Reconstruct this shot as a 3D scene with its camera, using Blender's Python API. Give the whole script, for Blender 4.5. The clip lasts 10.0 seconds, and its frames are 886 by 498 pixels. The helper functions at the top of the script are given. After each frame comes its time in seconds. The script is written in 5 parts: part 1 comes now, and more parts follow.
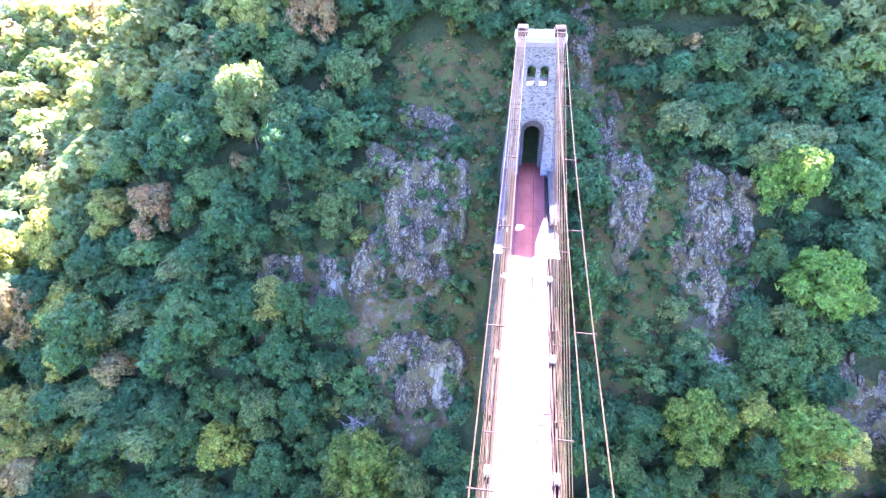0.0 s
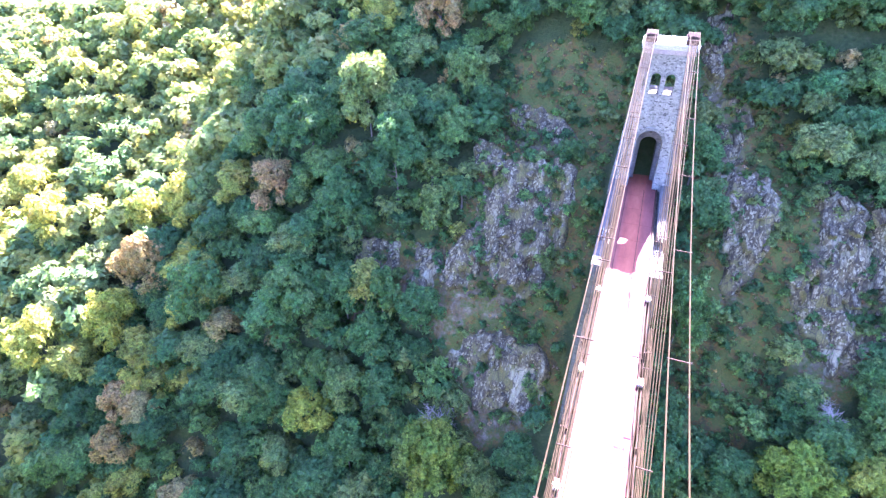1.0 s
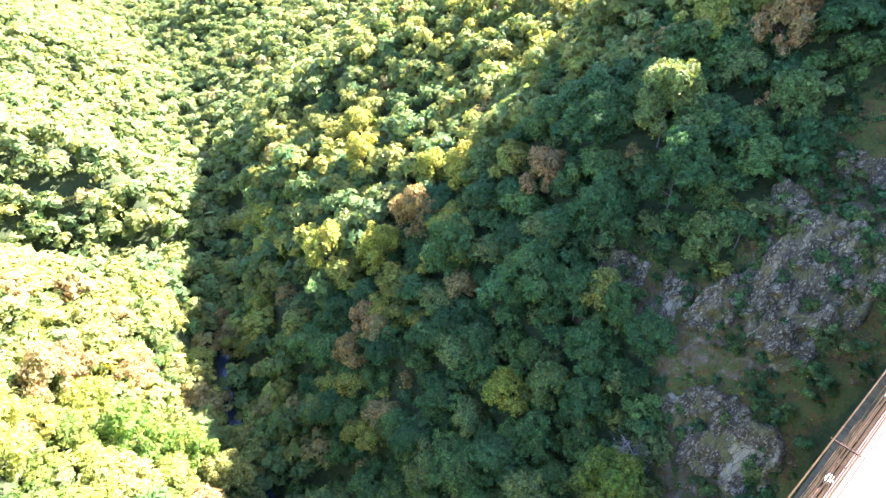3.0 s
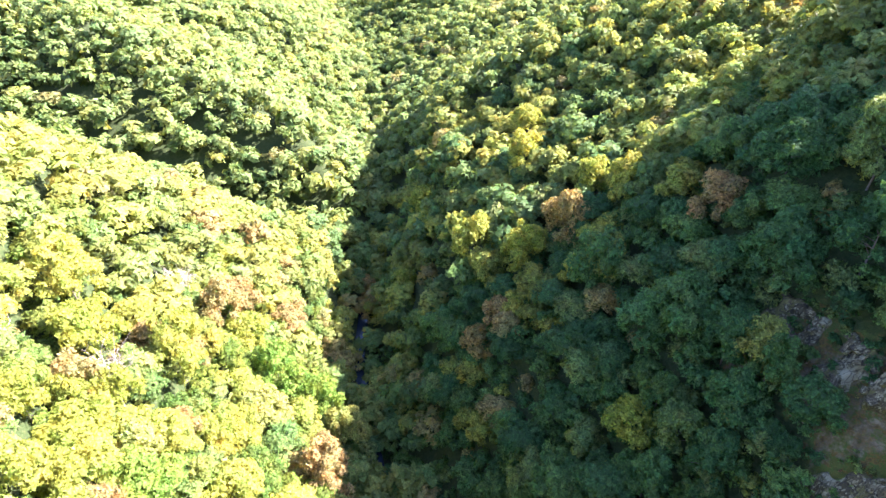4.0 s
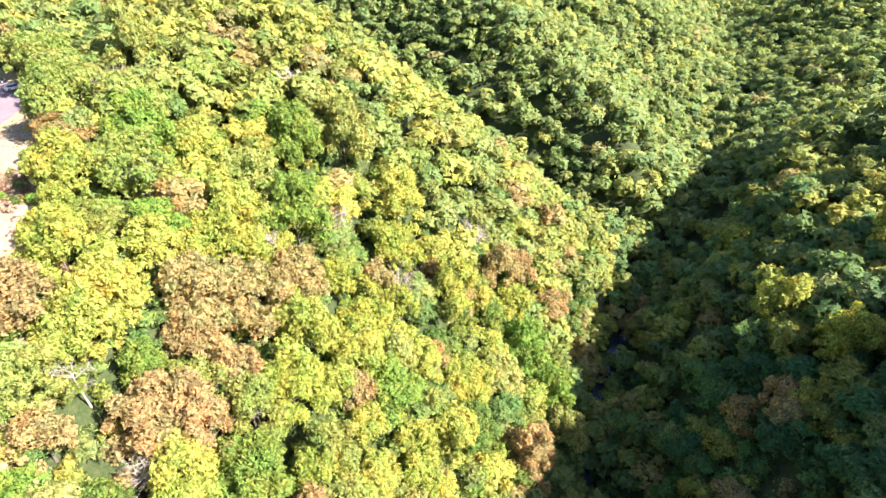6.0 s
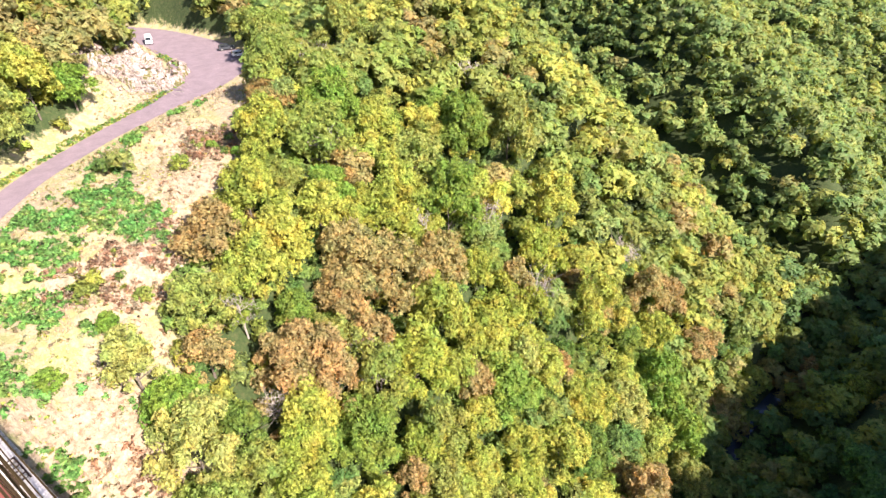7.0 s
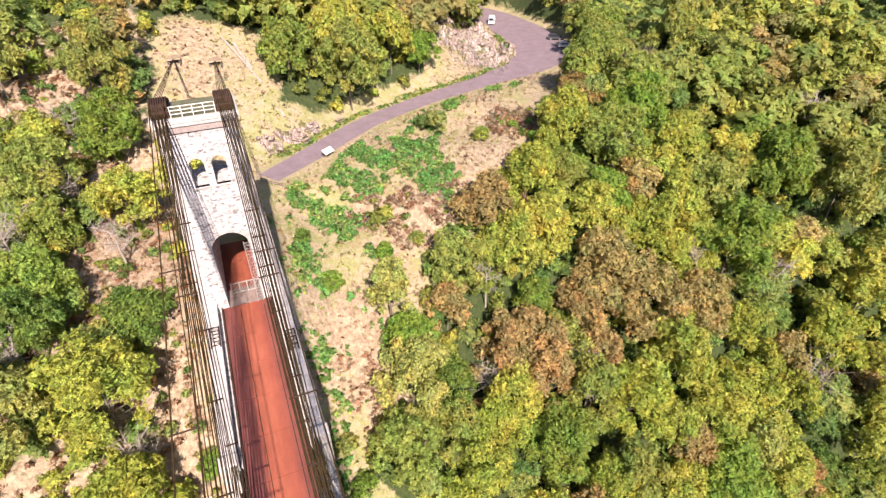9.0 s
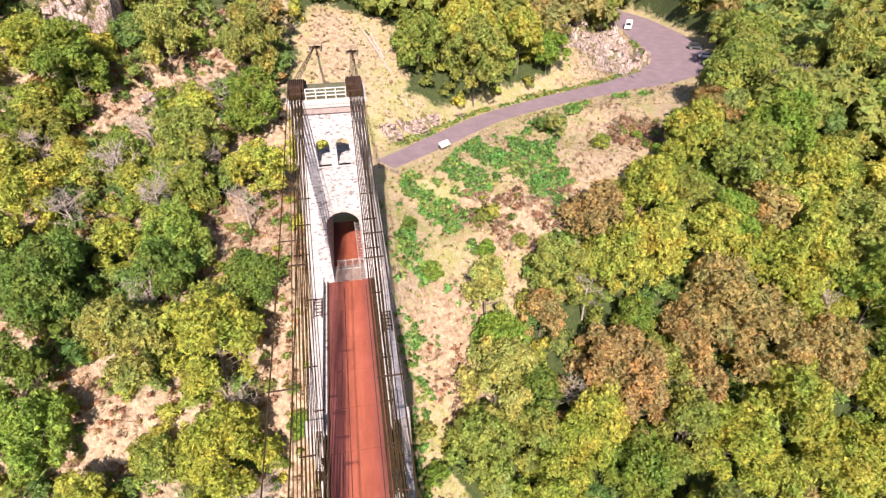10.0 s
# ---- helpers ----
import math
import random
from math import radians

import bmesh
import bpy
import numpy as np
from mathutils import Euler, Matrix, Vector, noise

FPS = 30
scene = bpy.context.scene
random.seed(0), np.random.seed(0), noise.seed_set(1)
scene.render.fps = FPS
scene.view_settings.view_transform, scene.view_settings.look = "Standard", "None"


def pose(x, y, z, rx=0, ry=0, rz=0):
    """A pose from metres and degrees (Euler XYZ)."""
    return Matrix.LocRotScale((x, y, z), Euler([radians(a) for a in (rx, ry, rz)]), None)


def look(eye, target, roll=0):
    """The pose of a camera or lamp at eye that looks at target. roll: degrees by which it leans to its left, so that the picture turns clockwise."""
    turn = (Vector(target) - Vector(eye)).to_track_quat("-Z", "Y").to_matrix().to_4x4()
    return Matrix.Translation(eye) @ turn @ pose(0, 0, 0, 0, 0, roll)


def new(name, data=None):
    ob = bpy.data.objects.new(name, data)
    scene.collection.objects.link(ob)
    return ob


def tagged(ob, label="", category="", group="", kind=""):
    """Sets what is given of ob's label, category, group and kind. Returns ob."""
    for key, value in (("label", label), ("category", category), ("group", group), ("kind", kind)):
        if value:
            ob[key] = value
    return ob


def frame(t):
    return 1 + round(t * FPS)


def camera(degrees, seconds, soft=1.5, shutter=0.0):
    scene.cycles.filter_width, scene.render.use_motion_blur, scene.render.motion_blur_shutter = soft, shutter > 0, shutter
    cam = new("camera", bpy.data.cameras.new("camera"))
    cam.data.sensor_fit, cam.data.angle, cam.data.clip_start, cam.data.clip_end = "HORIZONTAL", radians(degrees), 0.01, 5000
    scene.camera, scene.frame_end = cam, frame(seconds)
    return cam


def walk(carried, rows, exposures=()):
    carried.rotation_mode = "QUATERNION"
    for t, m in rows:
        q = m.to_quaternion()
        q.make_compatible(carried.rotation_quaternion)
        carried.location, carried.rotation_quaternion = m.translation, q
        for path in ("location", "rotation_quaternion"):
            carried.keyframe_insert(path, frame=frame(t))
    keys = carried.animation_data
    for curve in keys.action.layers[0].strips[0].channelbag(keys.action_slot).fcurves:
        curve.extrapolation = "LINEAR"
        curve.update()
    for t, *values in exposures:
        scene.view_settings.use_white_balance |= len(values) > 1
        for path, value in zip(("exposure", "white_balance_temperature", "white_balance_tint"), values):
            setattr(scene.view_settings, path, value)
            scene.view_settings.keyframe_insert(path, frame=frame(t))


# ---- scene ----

# ---- camera and its walk: a hover over the deck, turning to the left ----
EYE = (-2.5, 0.0, 42.3)
TURNS = [
    (0.0, 8.37, -34.04, -0.49), (0.5, 14.05, -34.10, -0.37), (1.0, 20.54, -34.17, -0.23), (1.5, 27.15, -34.25, -0.17),
    (2.0, 34.37, -34.34, 0.04), (2.5, 42.56, -34.47, 0.13), (4.0, 69.95, -34.94, 0.20), (4.5, 79.04, -35.10, 0.22),
    (5.0, 88.00, -35.22, 0.15), (5.5, 96.81, -35.32, 0.08), (7.0, 124.39, -35.62, 0.00), (7.5, 133.76, -35.69, -0.08),
    (8.0, 142.52, -35.76, -0.18), (8.5, 150.04, -35.80, -0.17), (9.0, 156.99, -35.82, -0.15), (9.5, 163.65, -35.86, -0.21),
    (10.0, 170.26, -35.92, -0.32)]
EXPOSURES = [(0.0, 4.85, 4830, 50), (1.5, 4.5, 5070, 45), (2.5, 4.0, 5340, 33), (4.0, 3.12, 5500, 26), (5.5, 2.5, 5640, 21),
             (7.5, 1.48, 5960, 19), (10.0, 1.15, 6140, 25)]
cam = camera(78.65, 10.0, 1.35)
walk(cam, [(t, pose(*EYE, 0, 0, yaw) @ pose(0, 0, 0, 90 + pitch) @ pose(0, 0, 0, 0, 0, roll)) for t, yaw, pitch, roll in TURNS], EXPOSURES)

# ---- light: a clear morning, the sun behind the portal on the wooded cliff ----
SUN_UP, SUN_SIDE = 42.0, 6.3          # degrees above the horizon, degrees from the bridge's axis
world = bpy.data.worlds.new("sky")
scene.world = world
world.use_nodes = True
wn = world.node_tree.nodes
sky = wn.new("ShaderNodeTexSky")
sky.sky_type, sky.sun_disc = "NISHITA", False
sky.sun_elevation, sky.sun_rotation = radians(SUN_UP), radians(SUN_SIDE)
sky.dust_density = 1.5
wn["Background"].inputs[1].default_value = 0.062
world.node_tree.links.new(sky.outputs[0], wn["Background"].inputs[0])
sun = new("sun", bpy.data.lights.new("sun", "SUN"))
sun.data.energy, sun.data.angle, sun.data.color = 4.8, radians(0.6), (1.0, 0.86, 0.67)
se, ss = radians(SUN_UP), radians(SUN_SIDE)
sun.matrix_world = look((60, 200, 200), (60 - 100 * math.sin(ss) * math.cos(se), 200 - 100 * math.cos(ss) * math.cos(se), 200 - 100 * math.sin(se)))


# ---- materials ----
def mat(name):
    m = bpy.data.materials.new(name)
    m.use_nodes = True
    nt = m.node_tree
    return m, nt, nt.nodes["Principled BSDF"]


def node(nt, kind, **values):
    n = nt.nodes.new(kind)
    for key, v in values.items():
        n.inputs[key.replace("_", " ")].default_value = v
    return n


def ramp(nt, fac, stops):
    r = nt.nodes.new("ShaderNodeValToRGB")
    while len(r.color_ramp.elements) < len(stops):
        r.color_ramp.elements.new(0.5)
    for e, (p, c) in zip(r.color_ramp.elements, stops):
        e.position, e.color = p, (*c, 1)
    nt.links.new(fac, r.inputs[0])
    return r.outputs[0]


def noise_out(nt, scale, detail=4.0, rough=0.6, stretch=None):
    tc = nt.nodes.new("ShaderNodeTexCoord")
    src = tc.outputs["Object"]
    if stretch:
        mp = nt.nodes.new("ShaderNodeMapping")
        mp.inputs["Scale"].default_value = stretch
        nt.links.new(src, mp.inputs[0])
        src = mp.outputs[0]
    n = node(nt, "ShaderNodeTexNoise", Scale=scale, Detail=detail, Roughness=rough)
    nt.links.new(src, n.inputs["Vector"])
    return n.outputs[0]


def mix(nt, fac, a, b, blend="MIX"):
    m = nt.nodes.new("ShaderNodeMix")
    m.data_type, m.blend_type = "RGBA", blend
    for sock, v in ((m.inputs[0], fac), (m.inputs[6], a), (m.inputs[7], b)):
        if isinstance(v, (int, float)):
            sock.default_value = v
        elif isinstance(v, tuple):
            sock.default_value = (*v, 1)
        else:
            nt.links.new(v, sock)
    return m.outputs[2]


def bump(nt, bsdf, h, strength, dist):
    b = node(nt, "ShaderNodeBump", Strength=strength, Distance=dist)
    nt.links.new(h, b.inputs["Height"])
    nt.links.new(b.outputs[0], bsdf.inputs["Normal"])


def surface(name, stops, scale, roughness=0.85, fine=0.0, bumps=(0.4, 0.05), metallic=0.0, stretch=None):
    """A surface whose colour runs through stops by a noise of that scale, with a finer second noise and relief."""
    m, nt, b = mat(name)
    c = ramp(nt, noise_out(nt, scale, 5, 0.65, stretch), stops)
    f = noise_out(nt, fine or scale * 9, 3, 0.6)
    c = mix(nt, 0.55, c, ramp(nt, f, [(0.3, (0.55, 0.55, 0.55)), (0.7, (1.35, 1.35, 1.35))]), "MULTIPLY")
    nt.links.new(c, b.inputs["Base Color"])
    b.inputs["Roughness"].default_value, b.inputs["Metallic"].default_value = roughness, metallic
    bump(nt, b, f, *bumps)
    return m


def leaf(name, stops, attribute="", vary=1.0, cut=5.6, gaps=0.45):
    """Foliage: hue by tree (its own random number, or the tint stored on its faces), value by leaf; cut: how finely the sprays are broken up into leaves, 0 for boughs, which are mottled instead; gaps: how much of a spray is open."""
    m, nt, b = mat(name)
    if attribute:
        a = nt.nodes.new("ShaderNodeAttribute")
        a.attribute_name = attribute
        c = a.outputs["Color"]
    else:
        o = nt.nodes.new("ShaderNodeObjectInfo")
        c = ramp(nt, o.outputs["Random"], stops)
    g = nt.nodes.new("ShaderNodeNewGeometry")
    c = mix(nt, vary, c, ramp(nt, g.outputs["Random Per Island"], [(0.0, (0.72, 0.74, 0.72)), (0.55, (1.0, 1.0, 1.0)), (1.0, (1.3, 1.26, 1.15))]), "MULTIPLY")
    turned = noise_out(nt, 0.3, 3, 0.6) if attribute else None
    if turned is None:
        pos = node(nt, "ShaderNodeTexNoise", Scale=0.33, Detail=3.0, Roughness=0.6)
        nt.links.new(g.outputs["Position"], pos.inputs["Vector"])
        turned = pos.outputs[0]
    c = mix(nt, 0.75, c, ramp(nt, turned, [(0.32, (0.66, 0.95, 0.95)), (0.44, (0.88, 1.0, 1.0)), (0.54, (1, 1, 1)), (0.62, (1.2, 1.05, 0.95)), (0.7, (1.28, 0.98, 1.0))]), "MULTIPLY")
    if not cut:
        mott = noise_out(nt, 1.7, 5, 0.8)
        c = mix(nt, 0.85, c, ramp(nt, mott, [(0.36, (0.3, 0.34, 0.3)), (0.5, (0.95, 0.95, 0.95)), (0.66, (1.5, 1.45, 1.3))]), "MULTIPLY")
        bump(nt, b, mott, 1.0, 0.5)
    t = nt.nodes.new("ShaderNodeBsdfTranslucent")
    if cut:
        # single leaves within a spray: each its own tone and its own lean
        fine = node(nt, "ShaderNodeTexVoronoi", Scale=cut * 0.6)
        nt.links.new(g.outputs["Position"], fine.inputs["Vector"])
        tone = nt.nodes.new("ShaderNodeSeparateColor")
        nt.links.new(fine.outputs["Color"], tone.inputs[0])
        c = mix(nt, 0.8 if cut > 5 else 0.4, c, ramp(nt, tone.outputs[0], [(0.0, (0.45, 0.5, 0.47)), (0.5, (1.0, 1.0, 1.0)), (1.0, (1.6, 1.64, 1.5))]), "MULTIPLY")
        lean = nt.nodes.new("ShaderNodeMix")
        lean.data_type = "VECTOR"
        lean.inputs[0].default_value = 0.42 if cut > 5 else 0.3
        away = nt.nodes.new("ShaderNodeVectorMath")
        away.operation = "MULTIPLY_ADD"
        away.inputs[1].default_value, away.inputs[2].default_value = (2, 2, 2), (-1, -1, -0.7)
        nt.links.new(fine.outputs["Color"], away.inputs[0])
        facing = g.outputs["Normal"]
        if attribute:
            # the leaves of a spray face outwards from the crown
            o = nt.nodes.new("ShaderNodeAttribute")
            o.attribute_name = "outward"
            turn = nt.nodes.new("ShaderNodeMix")
            turn.data_type = "VECTOR"
            turn.inputs[0].default_value = 0.6
            nt.links.new(facing, turn.inputs[4])
            nt.links.new(o.outputs["Vector"], turn.inputs[5])
            facing = turn.outputs[1]
        nt.links.new(facing, lean.inputs[4])
        nt.links.new(away.outputs[0], lean.inputs[5])
        straight = nt.nodes.new("ShaderNodeVectorMath")
        straight.operation = "NORMALIZE"
        nt.links.new(lean.outputs[1], straight.inputs[0])
        nt.links.new(straight.outputs[0], b.inputs["Normal"])
    nt.links.new(c, b.inputs["Base Color"])
    b.inputs["Roughness"].default_value = 0.6
    b.inputs["Specular IOR Level"].default_value = 0.25
    nt.links.new(mix(nt, 1.0, c, (1.3, 1.12, 0.5), "MULTIPLY"), t.inputs[0])
    s = nt.nodes.new("ShaderNodeMixShader")
    s.inputs[0].default_value = 0.38
    nt.links.new(b.outputs[0], s.inputs[1])
    nt.links.new(t.outputs[0], s.inputs[2])
    out = s.outputs[0]
    if cut:
        n = node(nt, "ShaderNodeTexNoise", Scale=cut, Detail=2.0, Roughness=0.65)
        nt.links.new(g.outputs["Position"], n.inputs["Vector"])
        hole = nt.nodes.new("ShaderNodeBsdfTransparent")
        k = nt.nodes.new("ShaderNodeMixShader")
        nt.links.new(ramp(nt, n.outputs[0], [(gaps, (0, 0, 0)), (gaps + 0.02, (1, 1, 1))]), k.inputs[0])
        nt.links.new(hole.outputs[0], k.inputs[1])
        nt.links.new(out, k.inputs[2])
        out = k.outputs[0]
    nt.links.new(out, nt.nodes["Material Output"].inputs[0])
    return m


GREEN, OLIVE, YELLOW = (0.195, 0.265, 0.045), (0.28, 0.305, 0.064), (0.42, 0.42, 0.08)
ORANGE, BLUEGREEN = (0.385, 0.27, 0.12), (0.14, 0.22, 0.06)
GOLD, TAN = (0.35, 0.385, 0.075), (0.35, 0.29, 0.115)
LEAVES = {}
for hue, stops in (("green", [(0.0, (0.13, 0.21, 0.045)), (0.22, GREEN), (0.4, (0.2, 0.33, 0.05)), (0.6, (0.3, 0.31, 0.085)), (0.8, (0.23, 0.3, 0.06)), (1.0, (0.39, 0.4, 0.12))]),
                   # darker, bluer greens put the far bank's shade and haze into the leaves
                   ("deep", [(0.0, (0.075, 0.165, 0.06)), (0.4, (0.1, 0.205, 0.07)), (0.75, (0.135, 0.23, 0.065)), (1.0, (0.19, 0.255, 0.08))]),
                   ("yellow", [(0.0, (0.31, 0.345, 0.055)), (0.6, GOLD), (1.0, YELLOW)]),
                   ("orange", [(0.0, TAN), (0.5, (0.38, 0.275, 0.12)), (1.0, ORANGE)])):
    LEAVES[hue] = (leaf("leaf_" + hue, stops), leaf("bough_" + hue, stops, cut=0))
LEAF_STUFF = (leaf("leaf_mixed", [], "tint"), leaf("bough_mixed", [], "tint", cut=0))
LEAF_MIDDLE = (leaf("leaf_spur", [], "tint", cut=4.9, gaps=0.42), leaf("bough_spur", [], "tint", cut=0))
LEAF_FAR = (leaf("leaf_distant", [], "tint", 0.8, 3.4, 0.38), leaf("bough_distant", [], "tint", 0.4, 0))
BARK = surface("bark", [(0.3, (0.10, 0.075, 0.055)), (0.7, (0.22, 0.19, 0.16))], 3.0, 0.9)
DEAD = surface("bare_wood", [(0.3, (0.26, 0.22, 0.19)), (0.7, (0.45, 0.40, 0.36))], 2.0, 0.9)


def masonry(name, light, dark, course):
    m, nt, b = mat(name)
    tc = nt.nodes.new("ShaderNodeTexCoord")
    v = node(nt, "ShaderNodeTexVoronoi", Scale=1.0 / course)
    mp = nt.nodes.new("ShaderNodeMapping")
    mp.inputs["Scale"].default_value = (0.75, 0.75, 1.2)
    nt.links.new(tc.outputs["Object"], mp.inputs[0])
    nt.links.new(mp.outputs[0], v.inputs["Vector"])
    e = node(nt, "ShaderNodeTexVoronoi", Scale=1.0 / course)
    e.feature = "DISTANCE_TO_EDGE"
    nt.links.new(mp.outputs[0], e.inputs["Vector"])
    sep = nt.nodes.new("ShaderNodeSeparateColor")
    nt.links.new(v.outputs["Color"], sep.inputs[0])
    c = ramp(nt, sep.outputs[0], [(0.0, dark), (0.16, tuple(0.6 * p + 0.4 * q for p, q in zip(dark, light))), (0.3, tuple(0.2 * p + 0.8 * q for p, q in zip(dark, light))), (1.0, tuple(min(1, k * 1.25) for k in light))])
    joint = ramp(nt, e.outputs["Distance"], [(0.02, (1, 1, 1)), (0.09, (0, 0, 0))])
    c = mix(nt, joint, c, tuple(k * 0.8 for k in light))
    stain = ramp(nt, noise_out(nt, 0.35, 6, 0.7, (1, 1, 0.35)), [(0.38, (0.45, 0.43, 0.42)), (0.6, (1, 1, 1))])
    c = mix(nt, 0.4, c, stain, "MULTIPLY")
    nt.links.new(c, b.inputs["Base Color"])
    b.inputs["Roughness"].default_value = 0.9
    bump(nt, b, e.outputs["Distance"], 0.7, 0.08)
    return m


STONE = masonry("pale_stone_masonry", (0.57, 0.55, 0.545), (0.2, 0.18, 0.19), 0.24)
# darker copies of the pale stone, shade of the cliff side put into colour
SHADE_SIDE_STONE = masonry("shade_side_masonry", (0.26, 0.25, 0.225), (0.07, 0.066, 0.06), 0.25)
SHADE_DARK_STONE = masonry("shade_dark_masonry", (0.11, 0.108, 0.1), (0.05, 0.05, 0.047), 0.42)
SHADE_DARK_COPING = surface("shade_dark_coping", [(0.3, (0.06, 0.058, 0.053)), (0.7, (0.12, 0.115, 0.105))], 0.8, 0.9)
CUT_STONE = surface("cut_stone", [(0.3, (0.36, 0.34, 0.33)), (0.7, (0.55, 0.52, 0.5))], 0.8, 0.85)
# cut stone again, darkened for the cliff tower's shade
SHADE_SIDE_DRESSED = surface("shade_side_dressed_stone", [(0.3, (0.12, 0.115, 0.105)), (0.7, (0.22, 0.21, 0.19))], 0.8, 0.9)
OLD_CORNICE = surface("weathered_cornice", [(0.3, (0.27, 0.22, 0.21)), (0.7, (0.4, 0.34, 0.32))], 0.9, 0.9)
# stone coloured as dark as the shade inside tunnel and anchor hollows
HOLLOW_SHADE = masonry("hollow_shade_stone", (0.16, 0.15, 0.15), (0.08, 0.08, 0.08), 0.42)
ROPE = surface("rusty_cable", [(0.3, (0.026, 0.0165, 0.0065)), (0.7, (0.06, 0.041, 0.017))], 1.2, 0.8)
STEEL = surface("dark_weathered_steel", [(0.3, (0.03, 0.018, 0.013)), (0.7, (0.075, 0.047, 0.034))], 1.5, 0.85)
STEEL.node_tree.nodes["Principled BSDF"].inputs["Specular IOR Level"].default_value = 0.12
RAILING = surface("pale_painted_steel", [(0.3, (0.6, 0.58, 0.52)), (0.7, (0.78, 0.76, 0.7))], 3.0, 0.5, bumps=(0.1, 0.01))
GALV = surface("grey_galvanised_steel", [(0.3, (0.35, 0.34, 0.33)), (0.7, (0.55, 0.53, 0.5))], 3.0, 0.5, metallic=0.5, bumps=(0.1, 0.01))
ROPE.node_tree.nodes["Principled BSDF"].inputs["Specular IOR Level"].default_value = 0.12
RED_DECK, dnt, dbs = mat("rust_red_deck")
dtc = dnt.nodes.new("ShaderNodeTexCoord")
dsep = dnt.nodes.new("ShaderNodeSeparateXYZ")
dnt.links.new(dtc.outputs["Object"], dsep.inputs[0])
dmap = node(dnt, "ShaderNodeMapRange")
dmap.inputs[1].default_value, dmap.inputs[2].default_value = -2.7, 2.7
dnt.links.new(dsep.outputs[0], dmap.inputs[0])
# edges darker than the centre: rope shadows and wet put into the colour
shade_lane = ramp(dnt, dmap.outputs[0], [(0.0, (0.13, 0.05, 0.045)), (0.14, (0.2, 0.07, 0.055)), (0.28, (0.27, 0.078, 0.05)), (0.5, (0.33, 0.1, 0.058)), (0.66, (0.29, 0.085, 0.053)), (0.74, (0.2, 0.065, 0.05)), (1.0, (0.14, 0.05, 0.045))])
worn = ramp(dnt, noise_out(dnt, 0.5, 6, 0.7, (1.2, 0.3, 1)), [(0.35, (0.72, 0.72, 0.76)), (0.5, (1, 1, 1)), (0.66, (1.25, 1.3, 1.32))])
shade_lane = mix(dnt, 0.8, shade_lane, worn, "MULTIPLY")
dnt.links.new(shade_lane, dbs.inputs["Base Color"])
dbs.inputs["Roughness"].default_value = 0.6
dbs.inputs["Specular IOR Level"].default_value = 0.12
bump(dnt, dbs, noise_out(dnt, 4.0, 3), 0.12, 0.01)
ASPHALT = surface("old_asphalt", [(0.3, (0.17, 0.13, 0.145)), (0.7, (0.24, 0.185, 0.205))], 0.4, 0.9, 8.0, (0.2, 0.01))
WHITE = surface("white_panel", [(0.3, (0.72, 0.72, 0.7)), (0.7, (0.82, 0.82, 0.8))], 2.0, 0.4, bumps=(0.05, 0.01))
ROOF_DARK = surface("roof_dark_olive", [(0.3, (0.07, 0.075, 0.04)), (0.7, (0.15, 0.15, 0.085))], 1.2, 0.95)
PLANK = surface("weathered_timber", [(0.3, (0.22, 0.17, 0.12)), (0.7, (0.38, 0.31, 0.24))], 2.0, 0.85)


def node_colour(nt, scale):
    tc = nt.nodes.new("ShaderNodeTexCoord")
    n = node(nt, "ShaderNodeTexNoise", Scale=scale, Detail=3.0)
    nt.links.new(tc.outputs["Object"], n.inputs["Vector"])
    return n.outputs[1]


